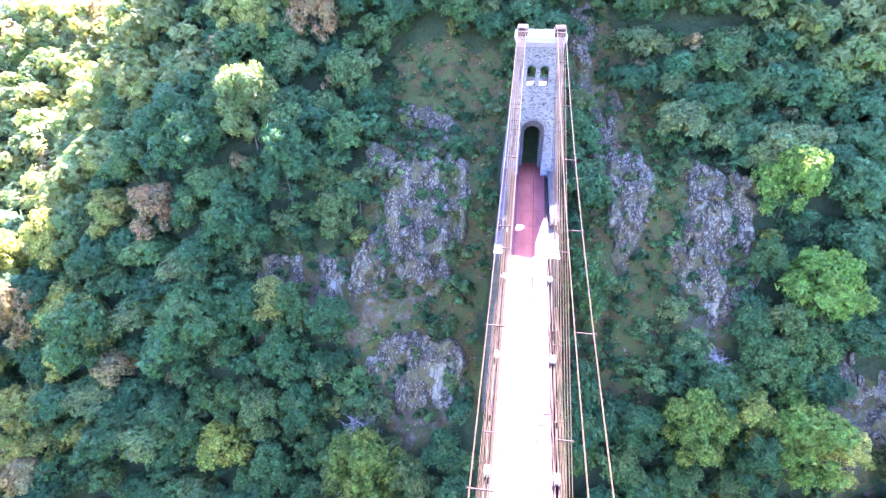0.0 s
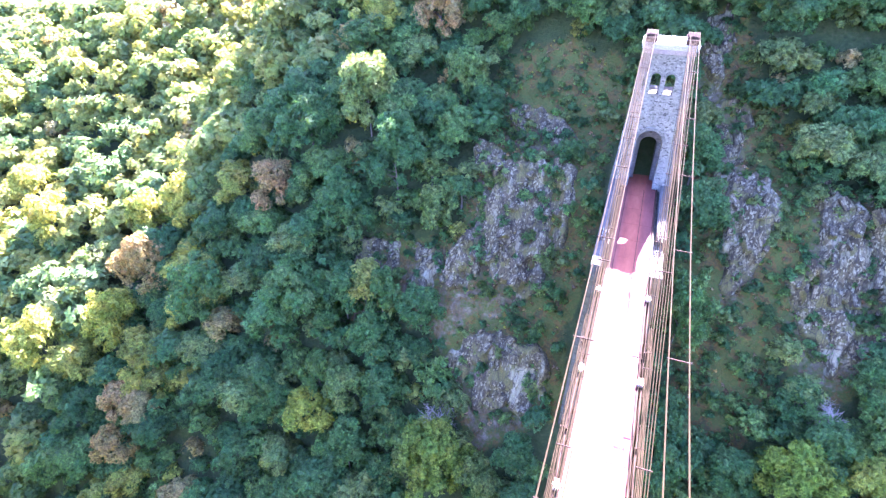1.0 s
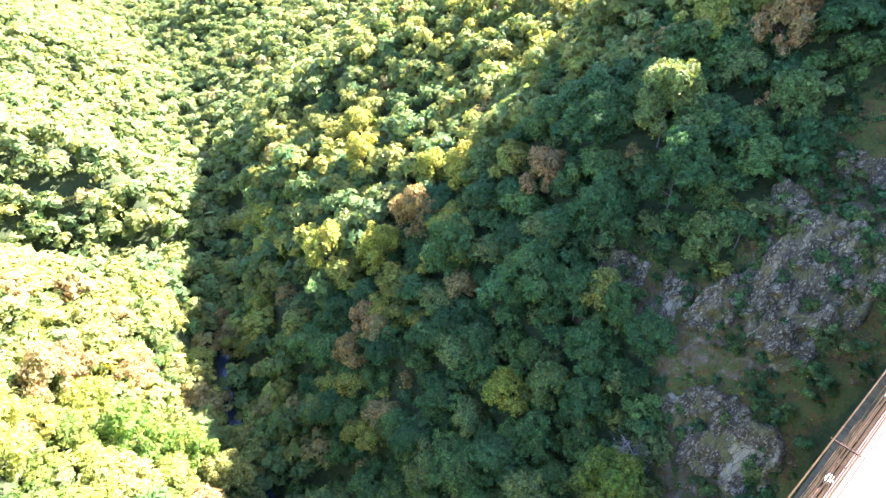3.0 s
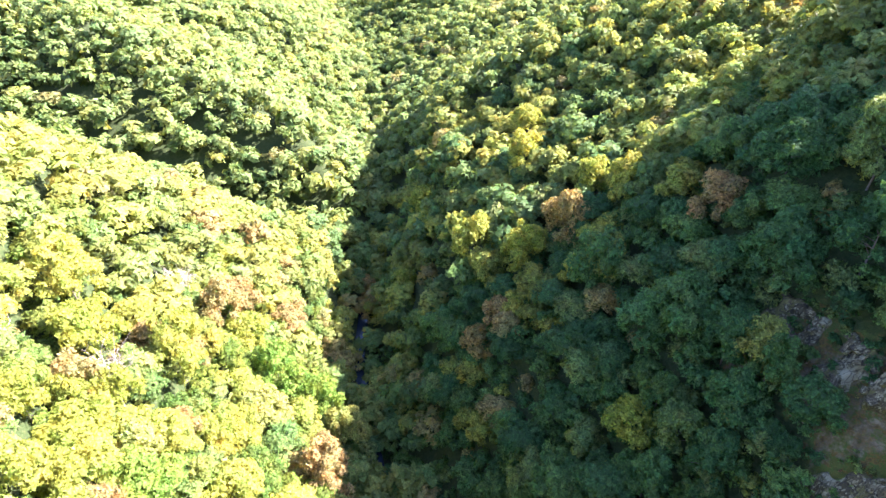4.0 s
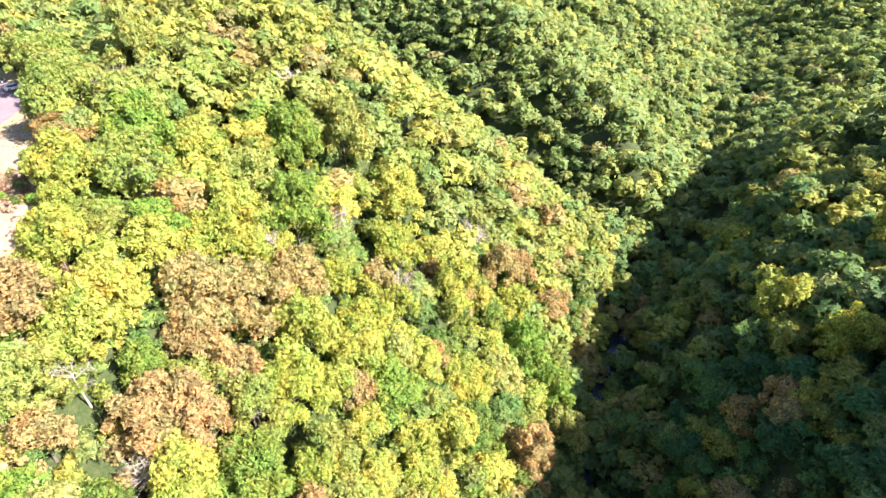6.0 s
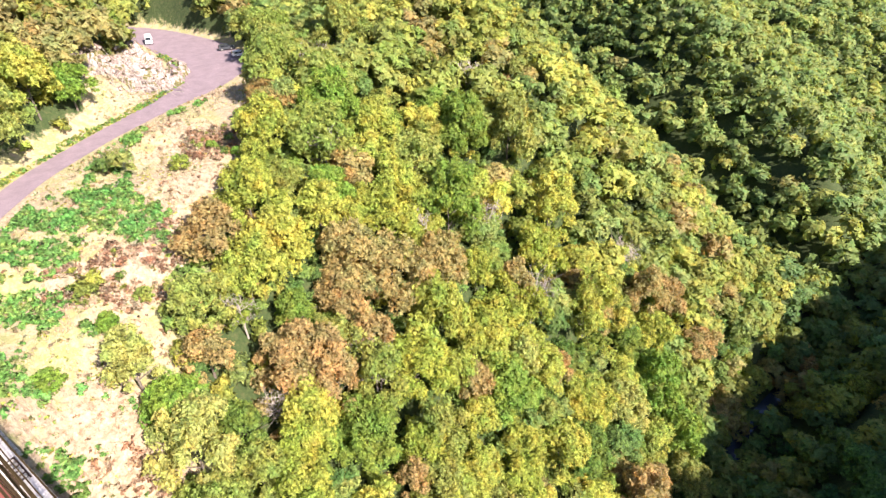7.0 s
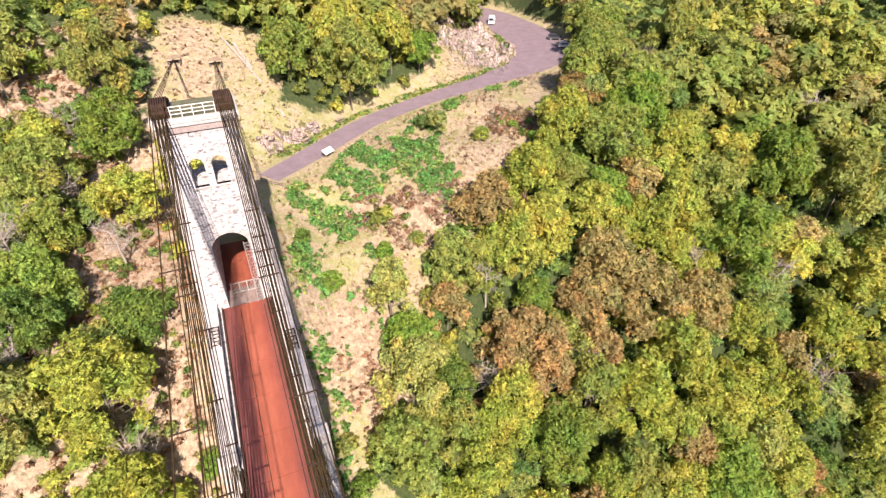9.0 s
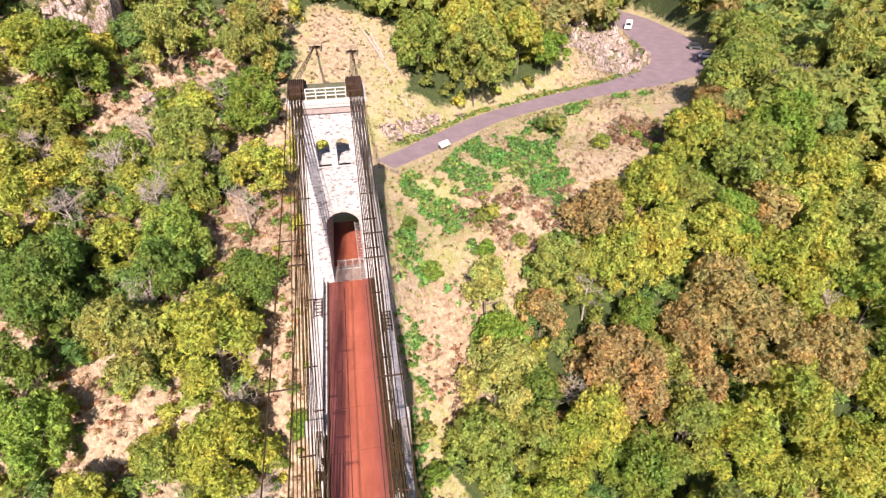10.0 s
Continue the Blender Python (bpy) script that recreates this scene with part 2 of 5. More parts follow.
def rock_material(name, dark, mid, pale):
    """Broken rock: dark upright layers flecked with pale chips, solid pale faces, clefts, and moss where it holds."""
    m, nt, b = mat(name)
    tc = nt.nodes.new("ShaderNodeTexCoord")
    sway = mix(nt, 0.5, tc.outputs["Object"], node_colour(nt, 0.5), "ADD")

    def chips(scale, stretch, edge=False):
        mp = nt.nodes.new("ShaderNodeMapping")
        mp.inputs["Scale"].default_value, mp.inputs["Rotation"].default_value = stretch, (0, 0.22, 0)
        nt.links.new(sway, mp.inputs[0])
        v = node(nt, "ShaderNodeTexVoronoi", Scale=scale)
        nt.links.new(mp.outputs[0], v.inputs["Vector"])
        if edge:
            v.feature = "DISTANCE_TO_EDGE"
            return v.outputs["Distance"]
        sep = nt.nodes.new("ShaderNodeSeparateColor")
        nt.links.new(v.outputs["Color"], sep.inputs[0])
        return sep.outputs[0]
    layers = chips(0.9, (1.5, 0.5, 0.4))
    c = ramp(nt, layers, [(0.0, dark), (0.45, mid), (0.8, tuple(k * 1.25 for k in mid)), (1.0, tuple(0.5 * k + 0.5 * q for k, q in zip(mid, pale)))])
    small = chips(3.8, (1.2, 0.75, 0.75))
    c = mix(nt, ramp(nt, small, [(0.66, (0, 0, 0)), (0.8, (0.4, 0.4, 0.4)), (0.97, (0.85, 0.85, 0.85))]), c, pale)
    c = mix(nt, ramp(nt, small, [(0.12, (0.7, 0.7, 0.7)), (0.3, (0, 0, 0))]), c, tuple(k * 0.6 for k in dark))
    solid = ramp(nt, noise_out(nt, 0.17, 4, 0.6, (1.0, 0.7, 0.7)), [(0.56, (0, 0, 0)), (0.6, (0.75, 0.75, 0.75))])
    c = mix(nt, solid, c, tuple(k * 1.05 for k in pale))
    grain = noise_out(nt, 5.0, 5, 0.75)
    c = mix(nt, 0.6, c, ramp(nt, grain, [(0.3, (0.5, 0.49, 0.48)), (0.5, (1, 1, 1)), (0.7, (1.35, 1.34, 1.33))]), "MULTIPLY")
    moss = ramp(nt, noise_out(nt, 0.33, 5, 0.7), [(0.52, (0, 0, 0)), (0.57, (1, 1, 1))])
    c = mix(nt, moss, c, ramp(nt, grain, [(0.35, (0.06, 0.075, 0.02)), (0.65, (0.18, 0.145, 0.05))]))
    cleft = chips(0.75, (1.5, 0.5, 0.45), True)
    c = mix(nt, ramp(nt, cleft, [(0.0, (0.85, 0.85, 0.85)), (0.045, (0, 0, 0))]), c, (0.035, 0.028, 0.025))
    nt.links.new(c, b.inputs["Base Color"])
    b.inputs["Roughness"].default_value = 0.9
    bump(nt, b, small, 0.4, 0.15)
    return m


ROCK = rock_material("grey_violet_rock", (0.05, 0.039, 0.018), (0.092, 0.075, 0.038), (0.31, 0.285, 0.18))
WARM_ROCK = rock_material("tawny_rock", (0.17, 0.12, 0.095), (0.3, 0.235, 0.205), (0.44, 0.385, 0.35))
EARTH = surface("stony_earth", [(0.3, (0.2, 0.13, 0.085)), (0.5, (0.34, 0.26, 0.17)), (0.7, (0.46, 0.4, 0.32))], 0.8, 0.95, 4.0, (0.8, 0.2))
TYRE = surface("black_rubber", [(0.3, (0.02, 0.02, 0.02)), (0.7, (0.04, 0.04, 0.04))], 5.0, 0.8)
CAR_WHITE = surface("white_car_paint", [(0.3, (0.74, 0.74, 0.74)), (0.7, (0.8, 0.8, 0.8))], 1.0, 0.25, bumps=(0.0, 0.01))
CAR_GREY = surface("dark_grey_car_paint", [(0.3, (0.05, 0.055, 0.065)), (0.7, (0.07, 0.075, 0.085))], 1.0, 0.25, bumps=(0.0, 0.01))
GLASS = surface("dark_car_glass", [(0.3, (0.015, 0.02, 0.022)), (0.7, (0.02, 0.025, 0.03))], 1.0, 0.08, bumps=(0.0, 0.01))


def ground_material():
    """Leaf litter and bracken, turf, bare earth and rock, mixed by the cover stored on the ground."""
    m, nt, b = mat("woodland_floor")
    a = nt.nodes.new("ShaderNodeAttribute")
    a.attribute_name = "cover"
    sep = nt.nodes.new("ShaderNodeSeparateColor")
    nt.links.new(a.outputs["Color"], sep.inputs[0])
    n1, n2 = noise_out(nt, 0.12, 6, 0.65), noise_out(nt, 1.3, 5, 0.7)
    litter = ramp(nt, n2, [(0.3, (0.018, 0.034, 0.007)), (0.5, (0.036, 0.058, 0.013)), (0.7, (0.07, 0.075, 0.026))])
    bracken = ramp(nt, n2, [(0.3, (0.17, 0.12, 0.06)), (0.45, (0.29, 0.215, 0.145)), (0.6, (0.38, 0.32, 0.22)), (0.75, (0.46, 0.42, 0.31))])
    turf = ramp(nt, noise_out(nt, 0.28, 6, 0.7), [(0.34, (0.37, 0.3, 0.2)), (0.43, (0.24, 0.245, 0.09)), (0.5, (0.32, 0.285, 0.145)), (0.57, (0.38, 0.29, 0.2)), (0.64, (0.25, 0.25, 0.1))])
    stone = ramp(nt, noise_out(nt, 0.5, 7, 0.75, (1, 1, 0.6)), [(0.3, (0.08, 0.07, 0.045)), (0.5, (0.15, 0.12, 0.08)), (0.68, (0.26, 0.22, 0.16))])
    wob = noise_out(nt, 0.8, 5, 0.7)

    def edge(sock):
        s = nt.nodes.new("ShaderNodeMath")
        s.operation = "ADD"
        nt.links.new(sock, s.inputs[0])
        nt.links.new(wob, s.inputs[1])
        return ramp(nt, s.outputs[0], [(0.78, (0, 0, 0)), (0.98, (1, 1, 1))])
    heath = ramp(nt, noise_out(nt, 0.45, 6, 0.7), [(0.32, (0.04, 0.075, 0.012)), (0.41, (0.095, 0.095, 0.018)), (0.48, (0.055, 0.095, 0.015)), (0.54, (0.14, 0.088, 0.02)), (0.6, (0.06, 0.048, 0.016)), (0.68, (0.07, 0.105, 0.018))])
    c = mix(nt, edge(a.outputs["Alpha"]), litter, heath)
    c = mix(nt, edge(sep.outputs[1]), c, turf)
    c = mix(nt, edge(sep.outputs[2]), c, bracken)
    c = mix(nt, edge(sep.outputs[0]), c, stone)
    c = mix(nt, 0.45, c, ramp(nt, noise_out(nt, 3.5, 4, 0.75), [(0.3, (0.5, 0.5, 0.5)), (0.5, (1, 1, 1)), (0.7, (1.5, 1.46, 1.4))]), "MULTIPLY")
    nt.links.new(c, b.inputs["Base Color"])
    b.inputs["Roughness"].default_value = 0.95
    bump(nt, b, n2, 0.9, 0.3)
    return m


GROUND = ground_material()
WATER, wnt, wb = mat("river_water")
wnt.links.new(mix(wnt, noise_out(wnt, 0.08, 3), (0.02, 0.035, 0.05), (0.035, 0.05, 0.07)), wb.inputs["Base Color"])
wb.inputs["Roughness"].default_value = 0.12
bump(wnt, wb, noise_out(wnt, 1.2, 3), 0.3, 0.05)


# ---- mesh helpers ----
def mesh_of(name, bm, material):
    me = bpy.data.meshes.new(name)
    bm.to_mesh(me)
    bm.free()
    me.materials.append(material)
    return me


def part(name, bm, material, parent, label=""):
    ob = new(name, mesh_of(name, bm, material))
    ob.parent = parent
    return tagged(ob, label)


def thing(name, label, category, group="", kind="", at=None):
    ob = new(name)
    ob.empty_display_size = 0.2
    if at:
        ob.location = at
    return tagged(ob, label, category, group, kind)


def box(bm, x0, x1, y0, y1, z0, z1, bevel=0.0, turn=None):
    r = bmesh.ops.create_cube(bm, size=1)
    m = Matrix.Translation(((x0 + x1) / 2, (y0 + y1) / 2, (z0 + z1) / 2)) @ Matrix.Diagonal((x1 - x0, y1 - y0, z1 - z0, 1))
    bmesh.ops.transform(bm, matrix=(turn or Matrix()) @ m, verts=r["verts"])
    if bevel:
        edges = {e for v in r["verts"] for e in v.link_edges}
        bmesh.ops.bevel(bm, geom=list(edges), offset=bevel, segments=1, affect="EDGES")
    return bm


def bx(*a, **k):
    return box(bmesh.new(), *a, **k)


def tube(bm, pts, r, sides=6):
    """A round rope or bar through points."""
    pts = [Vector(p) for p in pts]
    rings = []
    for i, p in enumerate(pts):
        d = (pts[min(i + 1, len(pts) - 1)] - pts[max(i - 1, 0)]).normalized()
        a = d.cross(Vector((1, 0, 0)) if abs(d.x) < 0.9 else Vector((0, 0, 1))).normalized()
        b = d.cross(a)
        rings.append([bm.verts.new(p + r * (math.cos(k * math.tau / sides) * a + math.sin(k * math.tau / sides) * b)) for k in range(sides)])
    for u, v in zip(rings, rings[1:]):
        for k in range(sides):
            bm.faces.new((u[k], u[(k + 1) % sides], v[(k + 1) % sides], v[k]))
    bm.faces.new(rings[0][::-1])
    bm.faces.new(rings[-1])
    return bm


def prism(bm, outline, depth_axis_pts):
    """Joins an outline (list of 3D points) with its copy moved by a vector."""
    a = [bm.verts.new(p) for p in outline]
    b = [bm.verts.new(Vector(p) + Vector(depth_axis_pts)) for p in outline]
    bm.faces.new(a)
    bm.faces.new(b[::-1])
    n = len(a)
    for k in range(n):
        bm.faces.new((a[k], b[k], b[(k + 1) % n], a[(k + 1) % n]))
    bmesh.ops.recalc_face_normals(bm, faces=bm.faces)
    return bm


# ---- the ground ----
def sstep(a, b, v):
    t = np.clip((v - a) / (b - a), 0, 1)
    return t * t * (3 - 2 * t)


def vnoise(x, y, seed=0):
    """Smooth value noise on arrays, about -1 to 1."""
    xi, yi = np.floor(x).astype(np.int64), np.floor(y).astype(np.int64)
    fx, fy = x - xi, y - yi
    fx, fy = fx * fx * (3 - 2 * fx), fy * fy * (3 - 2 * fy)

    def lattice(i, j):
        n = (i * 374761393 + j * 668265263 + seed * 974711) & 0x7FFFFFFF
        n = ((n ^ (n >> 13)) * 1274126177) & 0x7FFFFFFF
        return ((n ^ (n >> 16)) & 0xFFFF) / 32767.5 - 1
    a, b = lattice(xi, yi), lattice(xi + 1, yi)
    c, d = lattice(xi, yi + 1), lattice(xi + 1, yi + 1)
    return (a * (1 - fx) + b * fx) * (1 - fy) + (c * (1 - fx) + d * fx) * fy


def smin(a, b, k):
    h = np.clip(0.5 + 0.5 * (b - a) / k, 0, 1)
    return b * (1 - h) + a * h - k * h * (1 - h)


RIVER_X = [-2500, -800, -450, -300, -200, -152, -130, -90, 0, 150, 400, 2500]
RIVER_Y = [150, 120, 95, 62, 40, 24, 17, 13, 12, 24, 60, 200]
TRIBUTARY = [(-190, 36), (-232, -30), (-285, -110), (-360, -220), (-560, -420)]
ROAD = [(0, -60), (-2, -76), (-7, -83.5), (-16, -90), (-29, -100), (-45, -107), (-60, -112), (-74, -118), (-86, -128), (-91, -146), (-93, -170), (-84, -205)]


def to_line(x, y, line):
    """Distance to a polyline, and how far along it (0 to 1 a piece)."""
    best, along = np.full(np.shape(x), 1e9), np.zeros(np.shape(x))
    for k, ((ax, ay), (bx, by)) in enumerate(zip(line, line[1:])):
        dx, dy = bx - ax, by - ay
        t = np.clip(((x - ax) * dx + (y - ay) * dy) / (dx * dx + dy * dy), 0, 1)
        d = np.hypot(x - ax - t * dx, y - ay - t * dy)
        along = np.where(d < best, k + t, along)
        best = np.minimum(best, d)
    return best, along


def height(x, y):
    """The ground's height: a gorge along x, steep on the portal side, a spur and a side valley upstream."""
    x, y = np.asarray(x, float), np.asarray(y, float)
    bed = -92 + np.clip(-x, 0, 900) * 0.012
    river = np.interp(x, RIVER_X, RIVER_Y)
    u = y - river
    # north side
    steep = np.interp(u, [0, 6, 40, 75, 84, 150, 200, 900], [0, 1, 42, 90, 95, 165, 185, 230])
    soft = np.interp(u, [0, 5, 34, 70, 110, 160, 260, 500, 900], [0, 1, 40, 62, 84, 106, 138, 188, 215])
    far = np.interp(u, [0, 8, 60, 200, 400, 900], [0, 1, 30, 78, 132, 210])
    w1 = 1 - sstep(-120, -58, x)
    w2 = 1 - sstep(-330, -190, x)
    north = steep * (1 - w1) + soft * w1
    north = north * (1 - w2) + far * w2
    # south side
    v = -u
    v = v * np.interp(x, [-110, -80, -55, -30, -8, 5], [0.74, 0.76, 0.8, 0.87, 0.97, 1.0])
    near = np.interp(v, [0, 4, 12, 20, 45, 60, 72, 100, 130, 200, 420, 900], [0, 4, 19, 31, 64, 82, 90, 94, 108, 132, 168, 210])
    west = np.interp(v, [0, 8, 60, 200, 400, 900], [0, 1, 40, 120, 160, 220])
    w3 = 1 - sstep(-300, -230, x)
    south = near * (1 - w3) + west * w3
    z = bed + np.where(u > 0, north, south)
    d, s = to_line(x, y, TRIBUTARY)
    side = np.where(s > 0, bed + 1 + 9 * s + np.interp(d, [0, 4, 60, 140, 400], [0, 1, 46, 104, 260]), z)
    z = np.where(u < 20, smin(z, side, 8), z)
    # undulation
    big = vnoise(x / 75, y / 75, 3) * 7 + vnoise(x / 31, y / 31, 5) * 3
    calm = sstep(4, 40, np.abs(u)) * sstep(25, 90, np.hypot(x + 25, y + 80)) * sstep(12, 40, np.hypot(x, y - 90))
    z = z + big * calm
    z = z + (vnoise(x / 9, y / 9, 8) * 0.8 + vnoise(x / 3.3, y / 3.3, 9) * 0.25) * sstep(3, 14, np.abs(u))
    # the old track bed
    d, s = to_line(x, y, ROAD)
    half = np.interp(s, [0, 6, 7.5, 8.5, 11], [3.2, 3.4, 8.5, 11, 4.5])
    return z * sstep(half, half + 9, d) - 0.02 * (1 - sstep(half, half + 9, d))


def blob(x, y, cx, cy, rx, ry, turn=0.0):
    """1 inside an ellipse of the plan, falling to 0 round its edge."""
    c, s = math.cos(radians(turn)), math.sin(radians(turn))
    u, v = (x - cx) * c + (y - cy) * s, -(x - cx) * s + (y - cy) * c
    return 1 - sstep(0.7, 1.15, np.hypot(u / rx, v / ry))


FACES = [(-19.5, 82, 8.2, 8.8), (-44, 74.2, 4.2, 3), (-34.5, 75, 4.2, 3.8), (-27, 75.6, 3.6, 4.6), (-26, 89.6, 3.2, 2.6), (-19, 97, 7, 2.4), (-17, 66.2, 8.8, 4.6), (17.4, 87.5, 3.6, 8), (12, 99, 4.6, 7), (8, 111, 3, 6.5), (32, 84.5, 7, 10.5), (56, 68, 5.5, 5)]
ROCKY = [(x, y - 2.5, rx * 1.0, ry * 0.95 + 2.5, 0) for x, y, rx, ry in FACES]
HEATH = [(-17, 101, 14, 8.5, 0), (-9, 84, 4.5, 15, 0), (-17, 81, 13, 14, 0), (-16, 66, 12, 6.5, 0), (17, 86, 9.5, 21, 0), (19, 70, 8, 7, 0), (10, 106, 6, 9, 0), (-37, 74.5, 9, 5, 0), (32, 84, 8, 11, 0)]
CLEARING = [(-13, -60, 10, 20, 15), (-25, -83, 18, 14, 30), (-50, -102, 24, 9, 18), (-7, -42, 4.5, 16, 0), (2, -90, 16, 10, 0), (0, -104, 9, 20, 0), (-10, -97, 12, 6, 20), (-54, -117, 8, 6, 20), (-83, -150, 8, 16, 0), (-78, -105.5, 17, 7, 10), (-60, -127, 9, 8, 0), (-38, -77, 12, 8, 25), (-52, -88, 12, 8, 20), (-5, -111, 10, 13, 0), (-25, -64, 6.5, 7, 0)]
BRACKEN = [(-28, -69, 8, 4, 15), (-55, -86, 6, 7, 25), (-19, -72, 4, 3, 0), (9, -46, 5, 34, 0), (15, -72, 7, 11, 0), (37, -96, 6, 9, 0), (32, -47, 6, 8, 0), (41, -54, 4, 6, 0), (24, -106, 12, 6, 0), (22, -62, 3, 8, 30), (42, -116, 8, 8, 0), (48, -78, 6, 5, 0)]


def most(x, y, spots):
    out = np.zeros(np.shape(x))
    x = x + vnoise(x / 4.5, y / 4.5, 61) * 1.9
    y = y + vnoise(x / 4.5, y / 4.5, 62) * 1.9
    for s in spots:
        out = np.maximum(out, blob(x, y, *s))
    return out


def bank(x, y):
    """The open bank between the sunlit portal and the car park, where only low growth stands."""
    west = np.interp(y, [-145, -120, -100, -90, -80, -66], [-104, -88, -74, -68, -59, -42])
    east = np.interp(y, [-145, -120, -75, -66], [-76, -56, -30, -30])
    return sstep(-3, 3, x - west) * (1 - sstep(-3, 3, x - east)) * sstep(-148, -143, y) * (1 - sstep(-68, -60, y))


def axis(lo, a, b, hi, step, grow=1.16):
    mid = list(np.arange(a, b + step / 2, step))
    out, s, v = [], step, b
    while v < hi:
        s *= grow
        v += s
        out.append(v)
    back, s, v = [], step, a
    while v > lo:
        s *= grow
        v -= s
        back.append(v)
    return np.array(back[::-1] + mid + out)


def grid_mesh(name, xs, ys, zf):
    gx, gy = np.meshgrid(xs, ys)
    gz = zf(gx, gy)
    nx, ny = len(xs), len(ys)
    co = np.stack([gx, gy, gz], -1).reshape(-1, 3)
    i = (np.arange(ny - 1)[:, None] * nx + np.arange(nx - 1)).reshape(-1)
    return raw_mesh(name, co, np.stack([i, i + 1, i + nx + 1, i + nx], -1)), gx.ravel(), gy.ravel()


def raw_mesh(name, co, faces):
    """A mesh from arrays: points, and faces with the same number of corners each."""
    me = bpy.data.meshes.new(name)
    n, k = faces.shape
    me.vertices.add(len(co))
    me.vertices.foreach_set("co", np.ascontiguousarray(co, np.float32).ravel())
    me.loops.add(n * k)
    me.loops.foreach_set("vertex_index", np.ascontiguousarray(faces, np.int32).ravel())
    me.polygons.add(n)
    me.polygons.foreach_set("loop_start", np.arange(0, n * k, k, dtype=np.int32))
    me.update(calc_edges=True)
    return me


me, vx, vy = grid_mesh("ground", axis(-2600, -190, 110, 2600, 1.4), axis(-2600, -150, 150, 2600, 1.4), height)
cover = np.zeros((len(vx), 4), np.float32)
cover[:, 0] = most(vx, vy, ROCKY) * 0.36
verge, vs = to_line(vx, vy, ROAD)
verge = 1 - sstep(5, 10, verge - np.interp(vs, [0, 6, 7.5, 8.5, 9.3, 11], [0, 0, 5, 6, 3, -3]))
cover[:, 1] = np.maximum(np.maximum(most(vx, vy, CLEARING), verge), bank(vx, vy)) * 0.8
cover[:, 2] = np.maximum(most(vx, vy, BRACKEN) * 0.85, most(vx, vy, CLEARING) * (0.26 + 0.34 * vnoise(vx / 7, vy / 7, 33)))
open_bank = sstep(4, 9, vx) * (1 - sstep(58, 76, vx)) * sstep(-140, -120, vy) * (1 - sstep(-28, -16, vy))
cover[:, 2] = np.maximum(cover[:, 2], open_bank * (0.5 + 0.25 * vnoise(vx / 9, vy / 9, 34)))
cover[:, 2] = np.maximum(cover[:, 2], bank(vx, vy) * (0.34 + 0.3 * vnoise(vx / 6, vy / 6, 36)))
cover[:, 3] = most(vx, vy, HEATH + ROCKY) * 0.8
me.attributes.new("cover", "FLOAT_COLOR", "POINT").data.foreach_set("color", cover.ravel())
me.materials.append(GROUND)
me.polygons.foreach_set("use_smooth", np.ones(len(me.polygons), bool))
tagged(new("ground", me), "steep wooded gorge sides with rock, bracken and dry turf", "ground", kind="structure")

# river
wx = np.concatenate([np.arange(-460, 200, 6.0)])
wy = np.interp(wx, RIVER_X, RIVER_Y)
co = np.stack([np.repeat(wx, 2), np.stack([wy - 1.9, wy + 1.9], -1).ravel(), np.repeat(-91.2 + np.clip(-wx, 0, 900) * 0.012, 2)], -1)
k = np.arange(len(wx) - 1) * 2
me = raw_mesh("river", co, np.stack([k, k + 2, k + 3, k + 1], -1))
me.materials.append(WATER)
tagged(new("river", me), "dark blue river at the bottom of the gorge", "river", kind="structure")


def blocks(x, y, w, h, seed):
    """Flat-topped, tilted blocks on a loose lattice of w by h: their height at each place, about 0 to 1."""
    ci, cj = np.floor(x / w), np.floor(y / h)
    best, top = np.full(x.shape, 1e9), np.zeros(x.shape)
    for di in (-1, 0, 1):
        for dj in (-1, 0, 1):
            i, j = ci + di, cj + dj
            px = (i + 0.5 + 0.42 * vnoise(i, j, seed)) * w
            py = (j + 0.5 + 0.42 * vnoise(i, j, seed + 1)) * h
            d = ((x - px) / w) ** 2 + ((y - py) / h) ** 2
            t = 0.5 + 0.5 * vnoise(i, j, seed + 2) + 0.25 * vnoise(i, j, seed + 3) * (x - px) / w + 0.3 * vnoise(i, j, seed + 4) * (y - py) / h
            near = d < best
            best, top = np.where(near, d, best), np.where(near, t, top)
    return top


